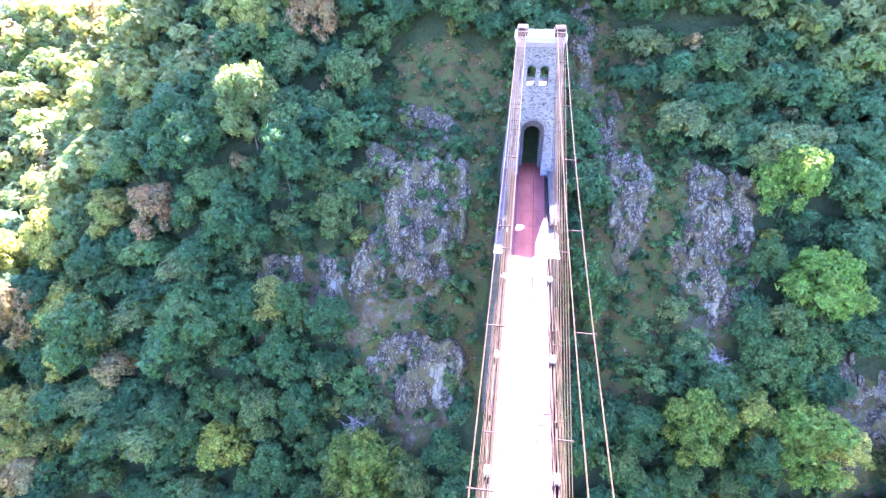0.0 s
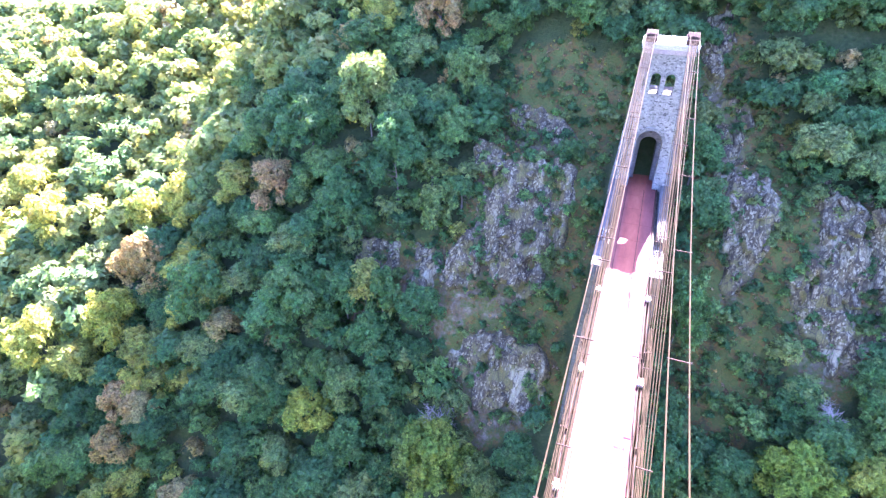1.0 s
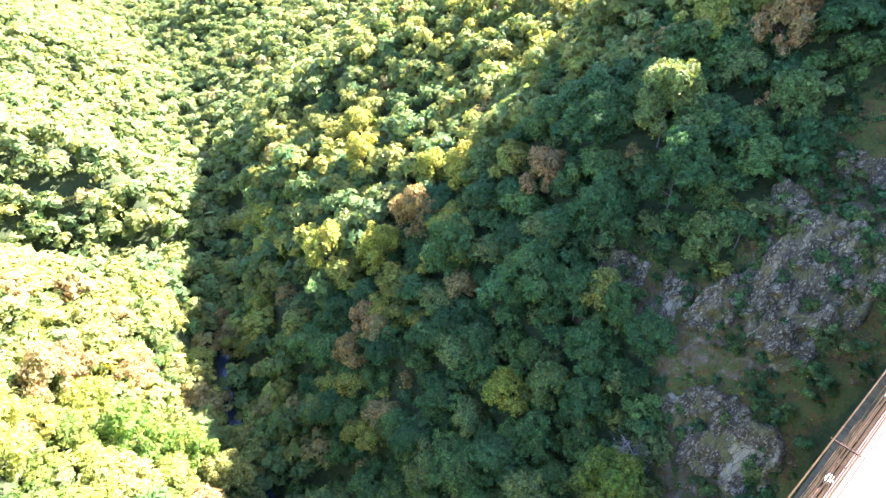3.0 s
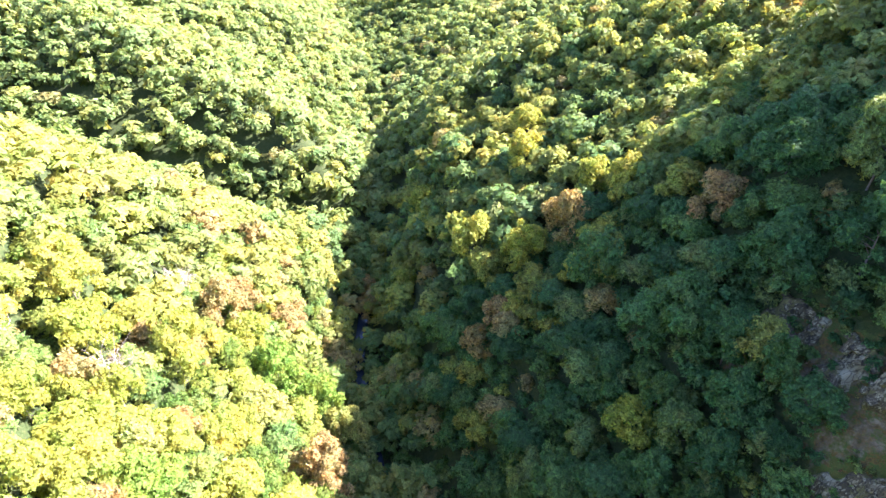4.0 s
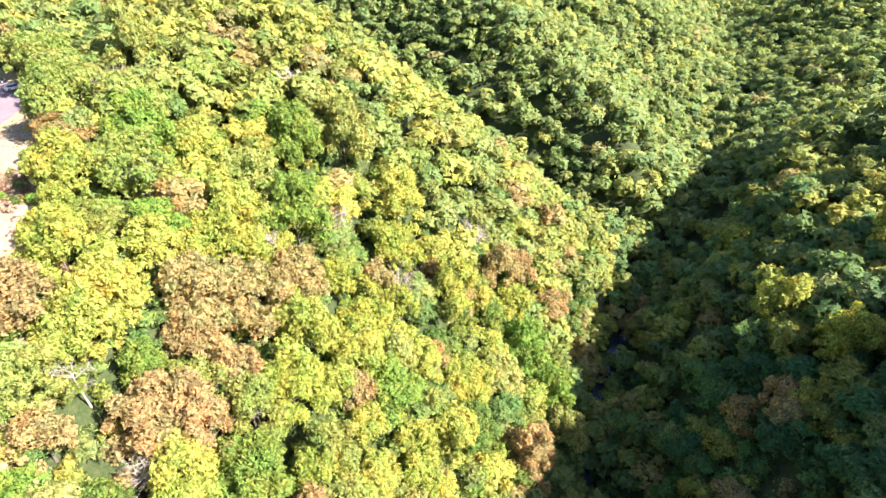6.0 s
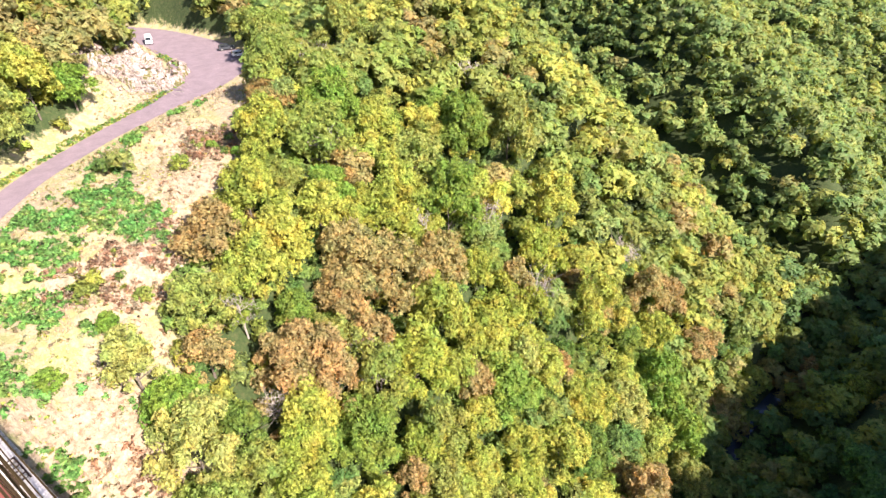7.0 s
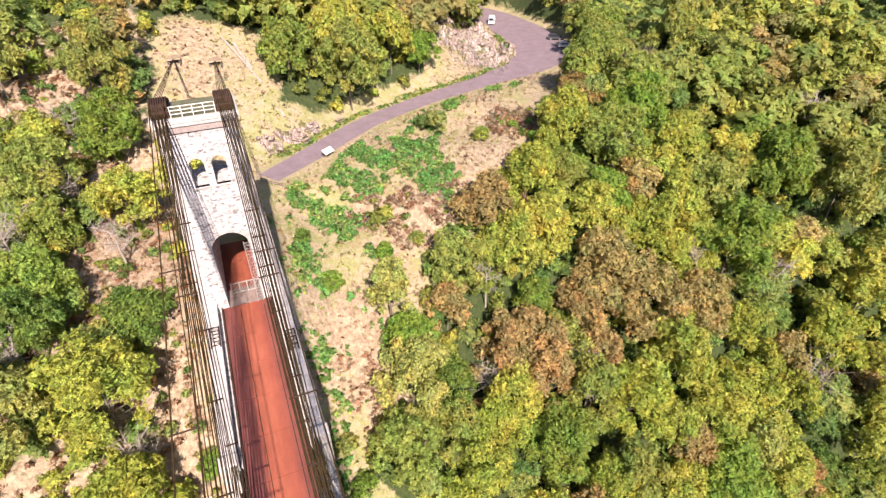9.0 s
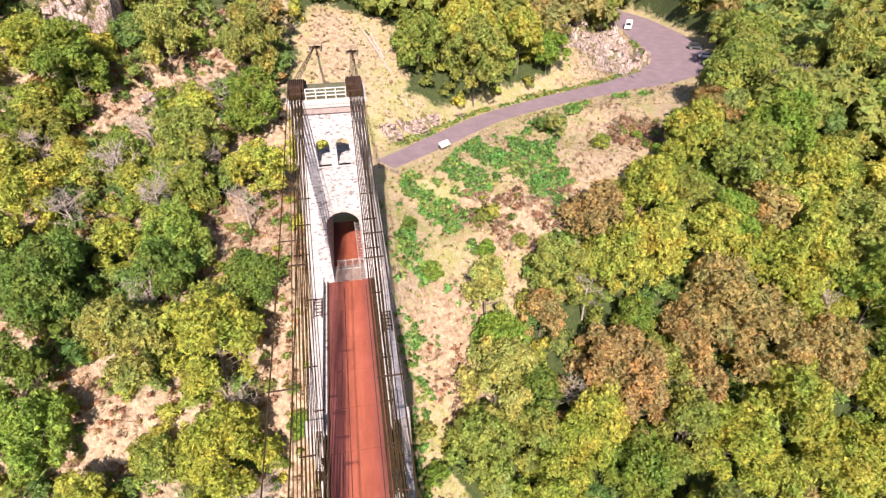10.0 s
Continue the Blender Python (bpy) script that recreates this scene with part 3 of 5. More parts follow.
def rock_face(x0, y0, rx, ry, material, label, k, step=0.3, amp=1.0):
    """A ledged outcrop that stands out of the slope, its rim sunk into the ground."""
    xs, ys = np.arange(x0 - rx * 1.25, x0 + rx * 1.25, step), np.arange(y0 - ry * 1.25, y0 + ry * 1.25, step * 0.72)
    gx, gy = np.meshgrid(xs, ys)
    ragged = min(3.0, 0.48 * min(rx, ry))
    inside = blob(gx + (vnoise(gx / 3.6, gy / 3.6, 70 + k) + 0.4 * vnoise(gx / 1.3, gy / 1.3, 75 + k)) * ragged, gy + (vnoise(gx / 3.9, gy / 3.9, 80 + k) + 0.4 * vnoise(gx / 1.4, gy / 1.4, 85 + k)) * ragged, x0, y0, rx, ry)
    edge = sstep(0.1, 0.62, inside)
    block = blocks(gx, gy, 2.3, 4.2, 200 + k) * 1.0 + blocks(gx, gy, 1.0, 1.6, 240 + k) * 0.4 + blocks(gx, gy, 0.5, 0.7, 280 + k) * 0.08
    bulge = 0.8 * vnoise(gx / 6, gy / 7, 300 + k)
    gaps = sstep(-0.62, -0.3, vnoise(gx / 4.2, gy / 3.4, 120 + k) + 0.4 * vnoise(gx / 1.7, gy / 1.5, 140 + k))
    out = edge * (0.75 + bulge + 1.35 * block) * (0.2 + 0.8 * gaps) * amp - 0.6
    gz = height(gx, gy)
    # push out along the slope's own lean
    e = 0.8
    sx, sy = (height(gx + e, gy) - height(gx - e, gy)) / (2 * e), (height(gx, gy + e) - height(gx, gy - e)) / (2 * e)
    ln = np.sqrt(1 + sx * sx + sy * sy)
    co = np.stack([gx - out * sx / ln, gy - out * sy / ln, gz + out / ln], -1).reshape(-1, 3)
    nx, ny = len(xs), len(ys)
    i = (np.arange(ny - 1)[:, None] * nx + np.arange(nx - 1)).reshape(-1)
    me = raw_mesh("rock_face", co, np.stack([i, i + 1, i + nx + 1, i + nx], -1))
    me.materials.append(material)
    t = thing("rock_outcrop", label, "rock outcrop", "rock outcrops", at=(x0, y0, float(height(x0, y0))))
    face = new("rock_face", me)
    face.parent, face.matrix_parent_inverse = t, Matrix.Translation(-t.location)
    # blocks that stand proud of the face
    r = np.random.default_rng(400 + k)
    spots = np.flatnonzero((edge * gaps).ravel() > 0.75)
    lean = np.stack([-sx / ln, -sy / ln, 1 / ln], -1).reshape(-1, 3)
    for j in r.choice(spots, min(len(spots), int(6 + 0.26 * rx * ry)), replace=False):
        block = new("rock_block", BLOCKS[material.name][int(r.integers(5))])
        w = r.uniform(0.35, 0.85) * min(1.0, 0.4 + 0.12 * min(rx, ry))
        block.parent = t
        block.location = Vector(co[j] + lean[j] * 0.15) - t.location
        block.rotation_euler = (0.75 + r.normal() * 0.2, r.normal() * 0.25, r.normal() * 0.5)
        block.scale = (w * r.uniform(0.7, 1.3), w * r.uniform(0.9, 2.0), w)
    return t


def block_mesh(seed, material):
    """An angular stone with chipped corners, about a metre across."""
    r = np.random.default_rng(seed)
    bm = bmesh.new()
    for x in (-1, 1):
        for y in (-1, 1):
            for z in (-1, 1):
                c = np.array((x, y, z)) * r.uniform(0.6, 1.0, 3)
                for q in range(3):
                    e = c.copy()
                    e[q] *= r.uniform(0.55, 0.9)
                    bm.verts.new(e)
    bmesh.ops.convex_hull(bm, input=bm.verts)
    return mesh_of("rock_block", bm, material)


BLOCKS = {m.name: [block_mesh(500 + q, m) for q in range(5)] for m in (ROCK, WARM_ROCK)}
for k, f in enumerate(FACES):
    rock_face(*f, ROCK, "shattered grey violet rock outcrop with pale faces on the slope", k)
for k, f in enumerate([(-66, -130, 10, 10.5), (-9.3, -92.3, 2.0, 1.7), (45, -119, 6, 9), (30, -100, 3, 3), (-13.2, -95.4, 2.6, 1.8), (-17.3, -98.3, 2.2, 1.5)]):
    rock_face(*f, WARM_ROCK, "pale tawny rock cutting above the road" if k in (0, 1, 4, 5) else "tawny rock outcrop among dry bracken", k + 20, 0.32, (1.5, 0.75, 2.4, 1.0, 0.75, 0.7)[k])


def ribbon(name, line, half, lift, material, label, category):
    """A road along a line, draped over the ground; half: half its width at each point."""
    pts, hw = [], []
    for (a, b), h0, h1 in zip(zip(line, line[1:]), half, half[1:]):
        for s in np.linspace(0, 1, 9)[:-1]:
            pts.append((a[0] + (b[0] - a[0]) * s, a[1] + (b[1] - a[1]) * s))
            hw.append(h0 + (h1 - h0) * s)
    p = np.array(pts)
    for _ in range(6):
        p[1:-1] = (p[:-2] + 2 * p[1:-1] + p[2:]) / 4
    d = np.gradient(p, axis=0)
    d /= np.linalg.norm(d, axis=1)[:, None]
    nrm = np.stack([-d[:, 1], d[:, 0]], -1)
    rows = [p + nrm * (np.array(hw) * s)[:, None] for s in np.linspace(-1, 1, 7)]
    co = np.stack(rows, 1).reshape(-1, 2)
    z = height(co[:, 0], co[:, 1]) + lift
    i = (np.arange(len(p) - 1)[:, None] * 7 + np.arange(6)).reshape(-1)
    me = raw_mesh(name, np.column_stack([co, z]), np.stack([i, i + 1, i + 8, i + 7], -1)[:, ::-1])
    me.materials.append(material)
    return tagged(new(name, me), label, category, kind="structure")


ribbon("road", ROAD[2:], [2.2, 2.5, 2.5, 2.6, 3.2, 6.5, 10.0, 9.0, 6, 2.5], 0.06, ASPHALT, "narrow greyish violet asphalt road widening to a car park", "road")


# ---- towers ----
def arch_outline(half, base, spring, n=12):
    return [(-half, base), (-half, spring)] + [(-half * math.cos(math.pi * k / n), spring + half * math.sin(math.pi * k / n)) for k in range(1, n)] + [(half, spring), (half, base)]


TOP, DEEP = 22.4, 4.6


def half_width(z):
    return 3.45 + (TOP - z) * 0.062


def cut(ob, cutter):
    m = ob.modifiers.new("opening", "BOOLEAN")
    m.object, m.operation, m.solver = cutter, "DIFFERENCE", "EXACT"
    dg = bpy.context.evaluated_depsgraph_get()
    me = bpy.data.meshes.new_from_object(ob.evaluated_get(dg))
    ob.modifiers.clear()
    ob.data = me
    bpy.data.objects.remove(cutter, do_unlink=True)


def tower(y0, out, label, tunnel, wall, dressed):
    """A stone bridge tower whose face stands at y0; out is the way off the bridge."""
    base = thing("bridge_tower", label, "bridge tower", "towers of the bridge", at=(0, y0, 0))
    base.rotation_euler = (0, 0, 0 if out > 0 else math.pi)
    bm = bmesh.new()
    low = -9.0
    # tapered shaft
    v = []
    for z in (low, TOP):
        w, f = half_width(z), (TOP - z) * 0.02
        v.append([bm.verts.new(p) for p in ((-w, 0.45 - f, z), (w, 0.45 - f, z), (w, DEEP + f, z), (-w, DEEP + f, z))])
    bm.faces.new(v[0][::-1])
    bm.faces.new(v[1])
    for k in range(4):
        bm.faces.new((v[0][k], v[0][(k + 1) % 4], v[1][(k + 1) % 4], v[1][k]))
    shaft = part("shaft", bm, wall, base)
    openings = [arch_outline(1.95, -0.01, 7.9)] + [[(x + s, z) for x, z in arch_outline(0.68, 15.6, 18.0, 8)] for s in (-1.03, 1.03)]
    for o in openings:
        c = bmesh.new()
        prism(c, [(x, -3, z) for x, z in o], (0, 12, 0))
        cutter = new("cutter", mesh_of("cutter", c, STONE))
        cutter.parent = base
        bpy.context.view_layer.update()
        cut(shaft, cutter)
    for sx in (-1.03, 1.03):
        c = bmesh.new()
        prism(c, [(x + sx, 1.3, z) for x, z in arch_outline(0.8, 15.6, 20.2, 8)], (0, 6, 0))
        cutter = new("cutter", mesh_of("cutter", c, STONE))
        cutter.parent = base
        bpy.context.view_layer.update()
        cut(shaft, cutter)
    # voussoir rings round the portal and windows
    for half, spring, s, wide, n in ((1.95, 7.9, 0, 0.5, 17), (0.68, 18.0, -1.03, 0.28, 9), (0.68, 18.0, 1.03, 0.28, 9)):
        bm = bmesh.new()
        for k in range(n):
            a0, a1 = math.pi * (k + 0.06) / n, math.pi * (k + 0.94) / n
            q = [(s - r * math.cos(a), spring + r * math.sin(a)) for r, a in ((half, a0), (half + wide, a0), (half + wide, a1), (half, a1))]
            f = 0.45 - (TOP - spring) * 0.02
            prism(bm, [(x, f - 0.07, z) for x, z in q], (0, 0.5, 0))
        part("arch_ring", bm, dressed, base, "dressed stone arch ring")
    for s in (-1.03, 1.03):
        part("window_sill", bx(s - 0.85, s + 0.85, 0.2, 0.75, 15.4, 15.6, 0.03), dressed, base)
    # quoins on the two front corners
    bm = bmesh.new()
    z, k = -1.0, 0
    while z < TOP - 0.6:
        w, f = half_width(z), 0.45 - (TOP - z) * 0.02
        ln = 0.95 if k % 2 else 0.6
        for sx in (-1, 1):
            a, b2 = sorted((sx * (w + 0.03), sx * (w - ln)))
            box(bm, a, b2, f - 0.04, f + 0.5, z + 0.02, z + 0.5)
        z += 0.52
        k += 1
    tagged(part("quoin_stone", bm, dressed, base, "dressed corner stones"), kind="stuff")
    # cornice, top slab, parapet
    part("cornice", bx(-3.7, 3.7, 0.22, DEEP + 0.25, TOP - 0.95, TOP - 0.3, 0.05), OLD_CORNICE, base, "weathered pinkish stone cornice")
    part("cornice_cap", bx(-3.8, 3.8, 0.08, DEEP + 0.35, TOP - 0.296, TOP, 0.05), CUT_STONE, base)
    part("top_slab", bx(-3.95, 3.95, 0.05, DEEP + 0.55, TOP + 0.004, TOP + 0.5, 0.06), CUT_STONE, base, "pale stone top slab")
    zt = TOP + 0.5
    for sx in (-1, 1):
        part("saddle_block", bx(sx * 2.85 - 0.85, sx * 2.85 + 0.85, 0.5, DEEP - 0.1, zt, zt + 0.7, 0.08), STEEL, base, "dark steel saddle block")
        for k in range(8):
            x = sx * 2.85 - 0.7 + 0.2 * k
            part("saddle_rope", tube(bmesh.new(), [(x, 0.9 + 1.4 * (1 - math.cos(a)), zt + 0.6 + 0.75 * math.sin(a)) for a in np.linspace(0.15, math.pi - 0.15, 9)], 0.07, 6), STEEL, base)
        part("cable_saddle", bx(sx * 2.85 - 0.75, sx * 2.85 + 0.75, 1.2, 3.4, zt + 0.704, zt + 1.1, 0.05), STEEL, base, "dark steel cable saddle")
    rail = new("railing")
    rail.parent = base
    # added cover: darkens the slab where trees would show past a narrower one
    part("roof_dark_cover", bx(-1.95, 1.95, 0.5, DEEP + 0.5, zt - 0.01, zt + 0.03, 0.01), ROOF_DARK, base, "added dark olive cover on the roof slab")
    for y in (0.35,):
        for zz in (0.4, 0.75, 1.1):
            part("rail", tube(bmesh.new(), [(-1.95, y, zt + zz), (1.95, y, zt + zz)], 0.045), RAILING, rail)
        for x in np.linspace(-1.95, 1.95, 5):
            part("post", tube(bmesh.new(), [(x, y, zt), (x, y, zt + 1.13)], 0.05), RAILING, rail)
    if not tunnel:
        # a vaulted passage goes on behind the tower
        bm = bmesh.new()
        a = [bm.verts.new((x, 5.2, z)) for x, z in arch_outline(1.95, -0.3, 7.9)]
        b = [bm.verts.new((x, 15.0, z)) for x, z in arch_outline(1.95, -0.3, 7.9)]
        c = [bm.verts.new((x, 15.0, z)) for x, z in arch_outline(3.4, -0.3, 8.2)]
        d = [bm.verts.new((x, 5.2, z)) for x, z in arch_outline(3.4, -0.3, 8.2)]
        for p, q in ((a, b), (b, c)):
            for k in range(len(p) - 1):
                bm.faces.new((p[k], p[k + 1], q[k + 1], q[k]))
        bm2 = bmesh.new()
        cc, dd = [bm2.verts.new(v.co) for v in c], [bm2.verts.new(v.co) for v in d]
        for k in range(len(cc) - 1):
            bm2.faces.new((cc[k], cc[k + 1], dd[k + 1], dd[k]))
        for v in d:
            bm.verts.remove(v)
        part("passage_vault", bm, STONE, base, "stone vault of the passage behind the portal")
        part("earth_cover", bm2, EARTH, base, "stony earth laid over the vault")
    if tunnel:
        # a lower vault closes the passage, its darkness put into the stone's colour
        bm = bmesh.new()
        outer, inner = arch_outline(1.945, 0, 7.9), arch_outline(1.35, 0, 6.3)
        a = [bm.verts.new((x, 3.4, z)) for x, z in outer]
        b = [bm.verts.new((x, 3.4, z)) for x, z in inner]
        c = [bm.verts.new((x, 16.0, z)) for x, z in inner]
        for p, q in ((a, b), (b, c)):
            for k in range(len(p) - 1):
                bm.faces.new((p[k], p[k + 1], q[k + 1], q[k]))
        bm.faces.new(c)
        part("tunnel_lining", bm, HOLLOW_SHADE, base, "tunnel vault behind the portal, coloured dark for its inner shade")
    return base


tower_cliff = tower(86.8, 1, "stone bridge tower with arched portal against a cliff, coloured grey for shade", True, SHADE_SIDE_STONE, SHADE_SIDE_DRESSED)
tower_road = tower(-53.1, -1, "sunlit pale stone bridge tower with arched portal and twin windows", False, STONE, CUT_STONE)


# ---- masonry approaches ----
def approach(y_near, y_far, label, wall, coping, ends=None):
    """A masonry block under the deck with a parapet wall on each side; ends: where the walls on the west and on the east begin."""
    base = thing("bridge_abutment", label, "abutment", "stone approaches of the bridge")
    lo, hi = sorted((y_near, y_far))
    s = 1 if y_far > y_near else -1
    bm = bmesh.new()
    n = 10
    rows = []
    for k in range(n + 1):
        y = lo + (hi - lo) * k / n
        g = min(float(height(0, y)), float(height(-5, y)), float(height(5, y))) - 3
        g = min(g, -4)
        w = 4.5 + (-g) * 0.02
        rows.append([bm.verts.new(p) for p in ((-w, y, g), (-4.5, y, -0.32), (4.5, y, -0.32), (w, y, g))])
    for a, b in zip(rows, rows[1:]):
        for k in range(4):
            bm.faces.new((a[k], a[(k + 1) % 4], b[(k + 1) % 4], b[k]))
    bm.faces.new(rows[0])
    bm.faces.new(rows[-1][::-1])
    bmesh.ops.recalc_face_normals(bm, faces=bm.faces)
    part("masonry", bm, wall, base)
    for sx in (-1, 1):
        a, b = sorted((sx * 3.25, sx * 4.5))
        start = lo if ends is None else ends[sx > 0]
        part("parapet", bx(a, b, start, hi, -0.31 if start >= lo else -7.0, 0.72, 0.05), wall, base)
        # coping stones
        y = start
        while y < hi - 0.4:
            ln = min(random.uniform(1.1, 1.6), hi - y)
            part("coping_stone", bx(a - 0.06, b + 0.06, y + 0.015, y + ln - 0.015, 0.724, 0.9, 0.03), coping, base)
            y += ln
    for sx in (-1, 1) if ends is None else ():
        a, b = sorted((sx * 3.1, sx * 4.7))
        part("end_block", bx(a, b, y_near - 0.6, y_near + 0.6, -3.0, 1.25, 0.08), coping, base)
    return base


approach(62.0, 87.2, "masonry abutment with low parapet walls, coloured dark grey for shade", SHADE_DARK_STONE, SHADE_DARK_COPING, (60.5, 70.0))
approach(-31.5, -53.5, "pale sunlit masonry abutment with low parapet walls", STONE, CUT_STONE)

# ---- deck ----
deck = thing("bridge_deck", "rust red bridge deck with steel edge beams", "bridge deck")
for k in range(35):
    y0 = -66.7 + 4.7 * k
    part("deck_plate", bx(-2.62, 2.62, y0 + 0.012, min(y0 + 4.69, 93) - 0.012, -0.3, 0.0), RED_DECK, deck)
for sx in (-1, 1):
    a, b = sorted((sx * 2.65, sx * 2.85))
    part("kerb_beam", bx(a, b, -53, 86.6, -0.3, 0.22, 0.03), STEEL, deck, "dark steel kerb beam")
    a, b = sorted((sx * 3.05, sx * 3.2))
    part("edge_girder", bx(a, b, -31, 61.6, -1.3, 0.1, 0.02), STEEL, deck, "rusty edge girder")
for k in range(21):
    y = -29 + 3.9 * k
    part("cross_beam", bx(-3.4, 3.4, y - 0.15, y + 0.15, -1.2, -0.35, 0.02), STEEL, deck)
# strip at 0.82 stands in for a cable's shadow, the other for a joint
for x in (-1.82, 0.82):
    part("dark_strip", bx(x - 0.035, x + 0.035, -52, 86, 0.004, 0.03), STEEL, deck, "thin dark strip along the deck")


# ---- cables ----
Y1, Y2, ZT = 88.9, -55.2, 24.2


def main_cable(sx, label):
    c = thing("suspension_cable", label, "suspension cable", "main cables of the bridge")
    for x in (2.35, 3.6):
        pts = []
        for k in range(41):
            s = k / 40
            y = Y1 + (Y2 - Y1) * s
            pts.append((sx * x, y, ZT - 7.4 * 4 * s * (1 - s)))
        part("rope", tube(bmesh.new(), pts, 0.048), ROPE, c)
    for k in range(-4, 7):
        y = 16 + 12.2 * k
        if -50 < y < 82:
            s = (Y1 - y) / (Y1 - Y2)
            z = ZT - 7.4 * 4 * s * (1 - s)
            part("spacer_bar", bx(sx * 3 - 0.75, sx * 3 + 0.75, y - 0.04, y + 0.04, z - 0.04, z + 0.04, 0.01), STEEL, c)
    return c


for sx in (1, -1):
    main_cable(sx, "pair of rusty suspension ropes joined by spacer bars")


def stay(sx, ya, yb, zb, n, spread, label):
    """A flat bundle of ropes from a tower's top down to a fitting on the deck's edge."""
    c = thing("stay_cable", label, "stay cable", "stays of the bridge")
    za = 23.9
    for k in range(n):
        o = (k - (n - 1) / 2) * spread
        pts = []
        for q in range(13):
            s = q / 12
            pts.append((sx * (2.9 + o * (1 - 0.35 * s)), ya + (yb - ya) * s, za + (zb - za) * s - 1.6 * 4 * s * (1 - s) * abs(yb - ya) / 90))
        part("rope", tube(bmesh.new(), pts, 0.036, 5), ROPE, c)
    for s in (0.3, 0.55, 0.8):
        y, z = ya + (yb - ya) * s, za + (zb - za) * s - 1.6 * 4 * s * (1 - s) * abs(yb - ya) / 90
        w = n * spread * 0.5 * (1 - 0.35 * s) + 0.08
        part("clamp", bx(sx * 2.9 - w, sx * 2.9 + w, y - 0.05, y + 0.05, z - 0.05, z + 0.05, 0.015), STEEL, c)
    bm = bmesh.new()
    for k in range(3):
        x = sx * (2.75 + 0.18 * k)
        box(bm, x - 0.05, x + 0.05, yb - 0.5, yb + 0.5, zb - 0.12, zb + 0.25, 0.02)
    box(bm, sx * 2.93 - 0.35, sx * 2.93 + 0.35, yb - 0.12, yb + 0.12, zb - 0.1, zb + 0.12, 0.02)
    part("end_fitting", bm, GALV, c, "steel rope sockets at the deck's edge")
    return c


for sx in (1, -1):
    for ya, targets in ((Y1 - 0.6, ((56, 0.5, 4), (42, 0.45, 4), (28, 0.45, 4), (12, 3.5, 5))), (Y2 + 0.6, ((-24, 0.5, 4), (-10, 0.45, 4), (4, 0.45, 4), (12, 3.5, 5)))):
        for yb, zb, n in targets:
            stay(sx, ya, yb, zb, n, 0.3, "bundle of rusty stay ropes from tower top to deck edge")

# backstays to the anchor chambers
def backstay(sx, ya, yb, zb):
    c = thing("backstay_cable", "dark backstay ropes running down to an anchor chamber", "stay cable", "backstays of the bridge")
    for k in range(5):
        x = sx * 2.85 + (k - 2) * 0.16
        part("rope", tube(bmesh.new(), [(x, ya, 24.0), (sx * 3.4 + (x - sx * 2.85) * 0.4, yb, zb)], 0.035, 5), STEEL, c)


def anchor(sx, y):
    g = float(height(sx * 3.4, y))
    c = thing("anchor_chamber", "dark square anchor chamber mouth in the bank", "anchor chamber", "anchor chambers", at=(sx * 3.4, y, g - 1.0))
    out = -1 if y < 0 else 1
    # walls and back dark already: the hollow's shade put into their colour
    part("wall", bx(-1.15, -0.85, -1.0, 1.6, -1.5, 1.3, 0.04), SHADE_DARK_STONE, c)
    part("wall", bx(0.85, 1.15, -1.0, 1.6, -1.5, 1.3, 0.04), SHADE_DARK_STONE, c)
    part("lintel", bx(-1.2, 1.2, -1.1, 1.7, 1.304, 1.5, 0.05), EARTH, c, "earth covered lintel")
    part("back", bx(-0.85, 0.85, -1.0 if out < 0 else 1.4, -0.8 if out < 0 else 1.6, -1.5, 1.3), HOLLOW_SHADE, c, "back wall coloured dark for the hollow's shade")
    return g


for sx in (1, -1):
    g = anchor(sx, -111.0)
    backstay(sx, Y2 - 1.4, -110.4, g + 0.25)
    backstay(sx, Y1 + 1.4, 101.0, float(height(sx * 3.4, 101.0)) + 0.3)


# ---- trees ----
def unit(v):
    return v / np.maximum(np.linalg.norm(v, axis=-1, keepdims=True), 1e-9)


ICO_V = np.array([(1, 0, 0), (-1, 0, 0), (0, 1, 0), (0, -1, 0), (0, 0, 1), (0, 0, -1)], float)
ICO_F = np.array([(0, 2, 4), (2, 1, 4), (1, 3, 4), (3, 0, 4), (2, 0, 5), (1, 2, 5), (3, 1, 5), (0, 3, 5)])


def lobes(rng, count, tall):
    """Centres and radii of the boughs' clumps in a crown of radius 1 that stands on z = 0."""
    out = [(0, 0, tall * 0.62, 0.5)]
    for k in range(count):
        a, lv = k * 2.4 + rng.uniform(-0.5, 0.5), rng.uniform(0.12, 1.0)
        rad = 0.78 * math.sqrt(max(0.0, 1 - (lv * 1.36 - 0.45) ** 2)) * rng.uniform(0.6, 1.2)
        size = rng.uniform(0.62, 1.5) * (0.33 if count < 14 else 0.25 if count < 30 else 0.2)
        out.append((rad * math.cos(a), rad * math.sin(a), tall * (0.12 + 0.76 * lv), size))
    return np.array(out)


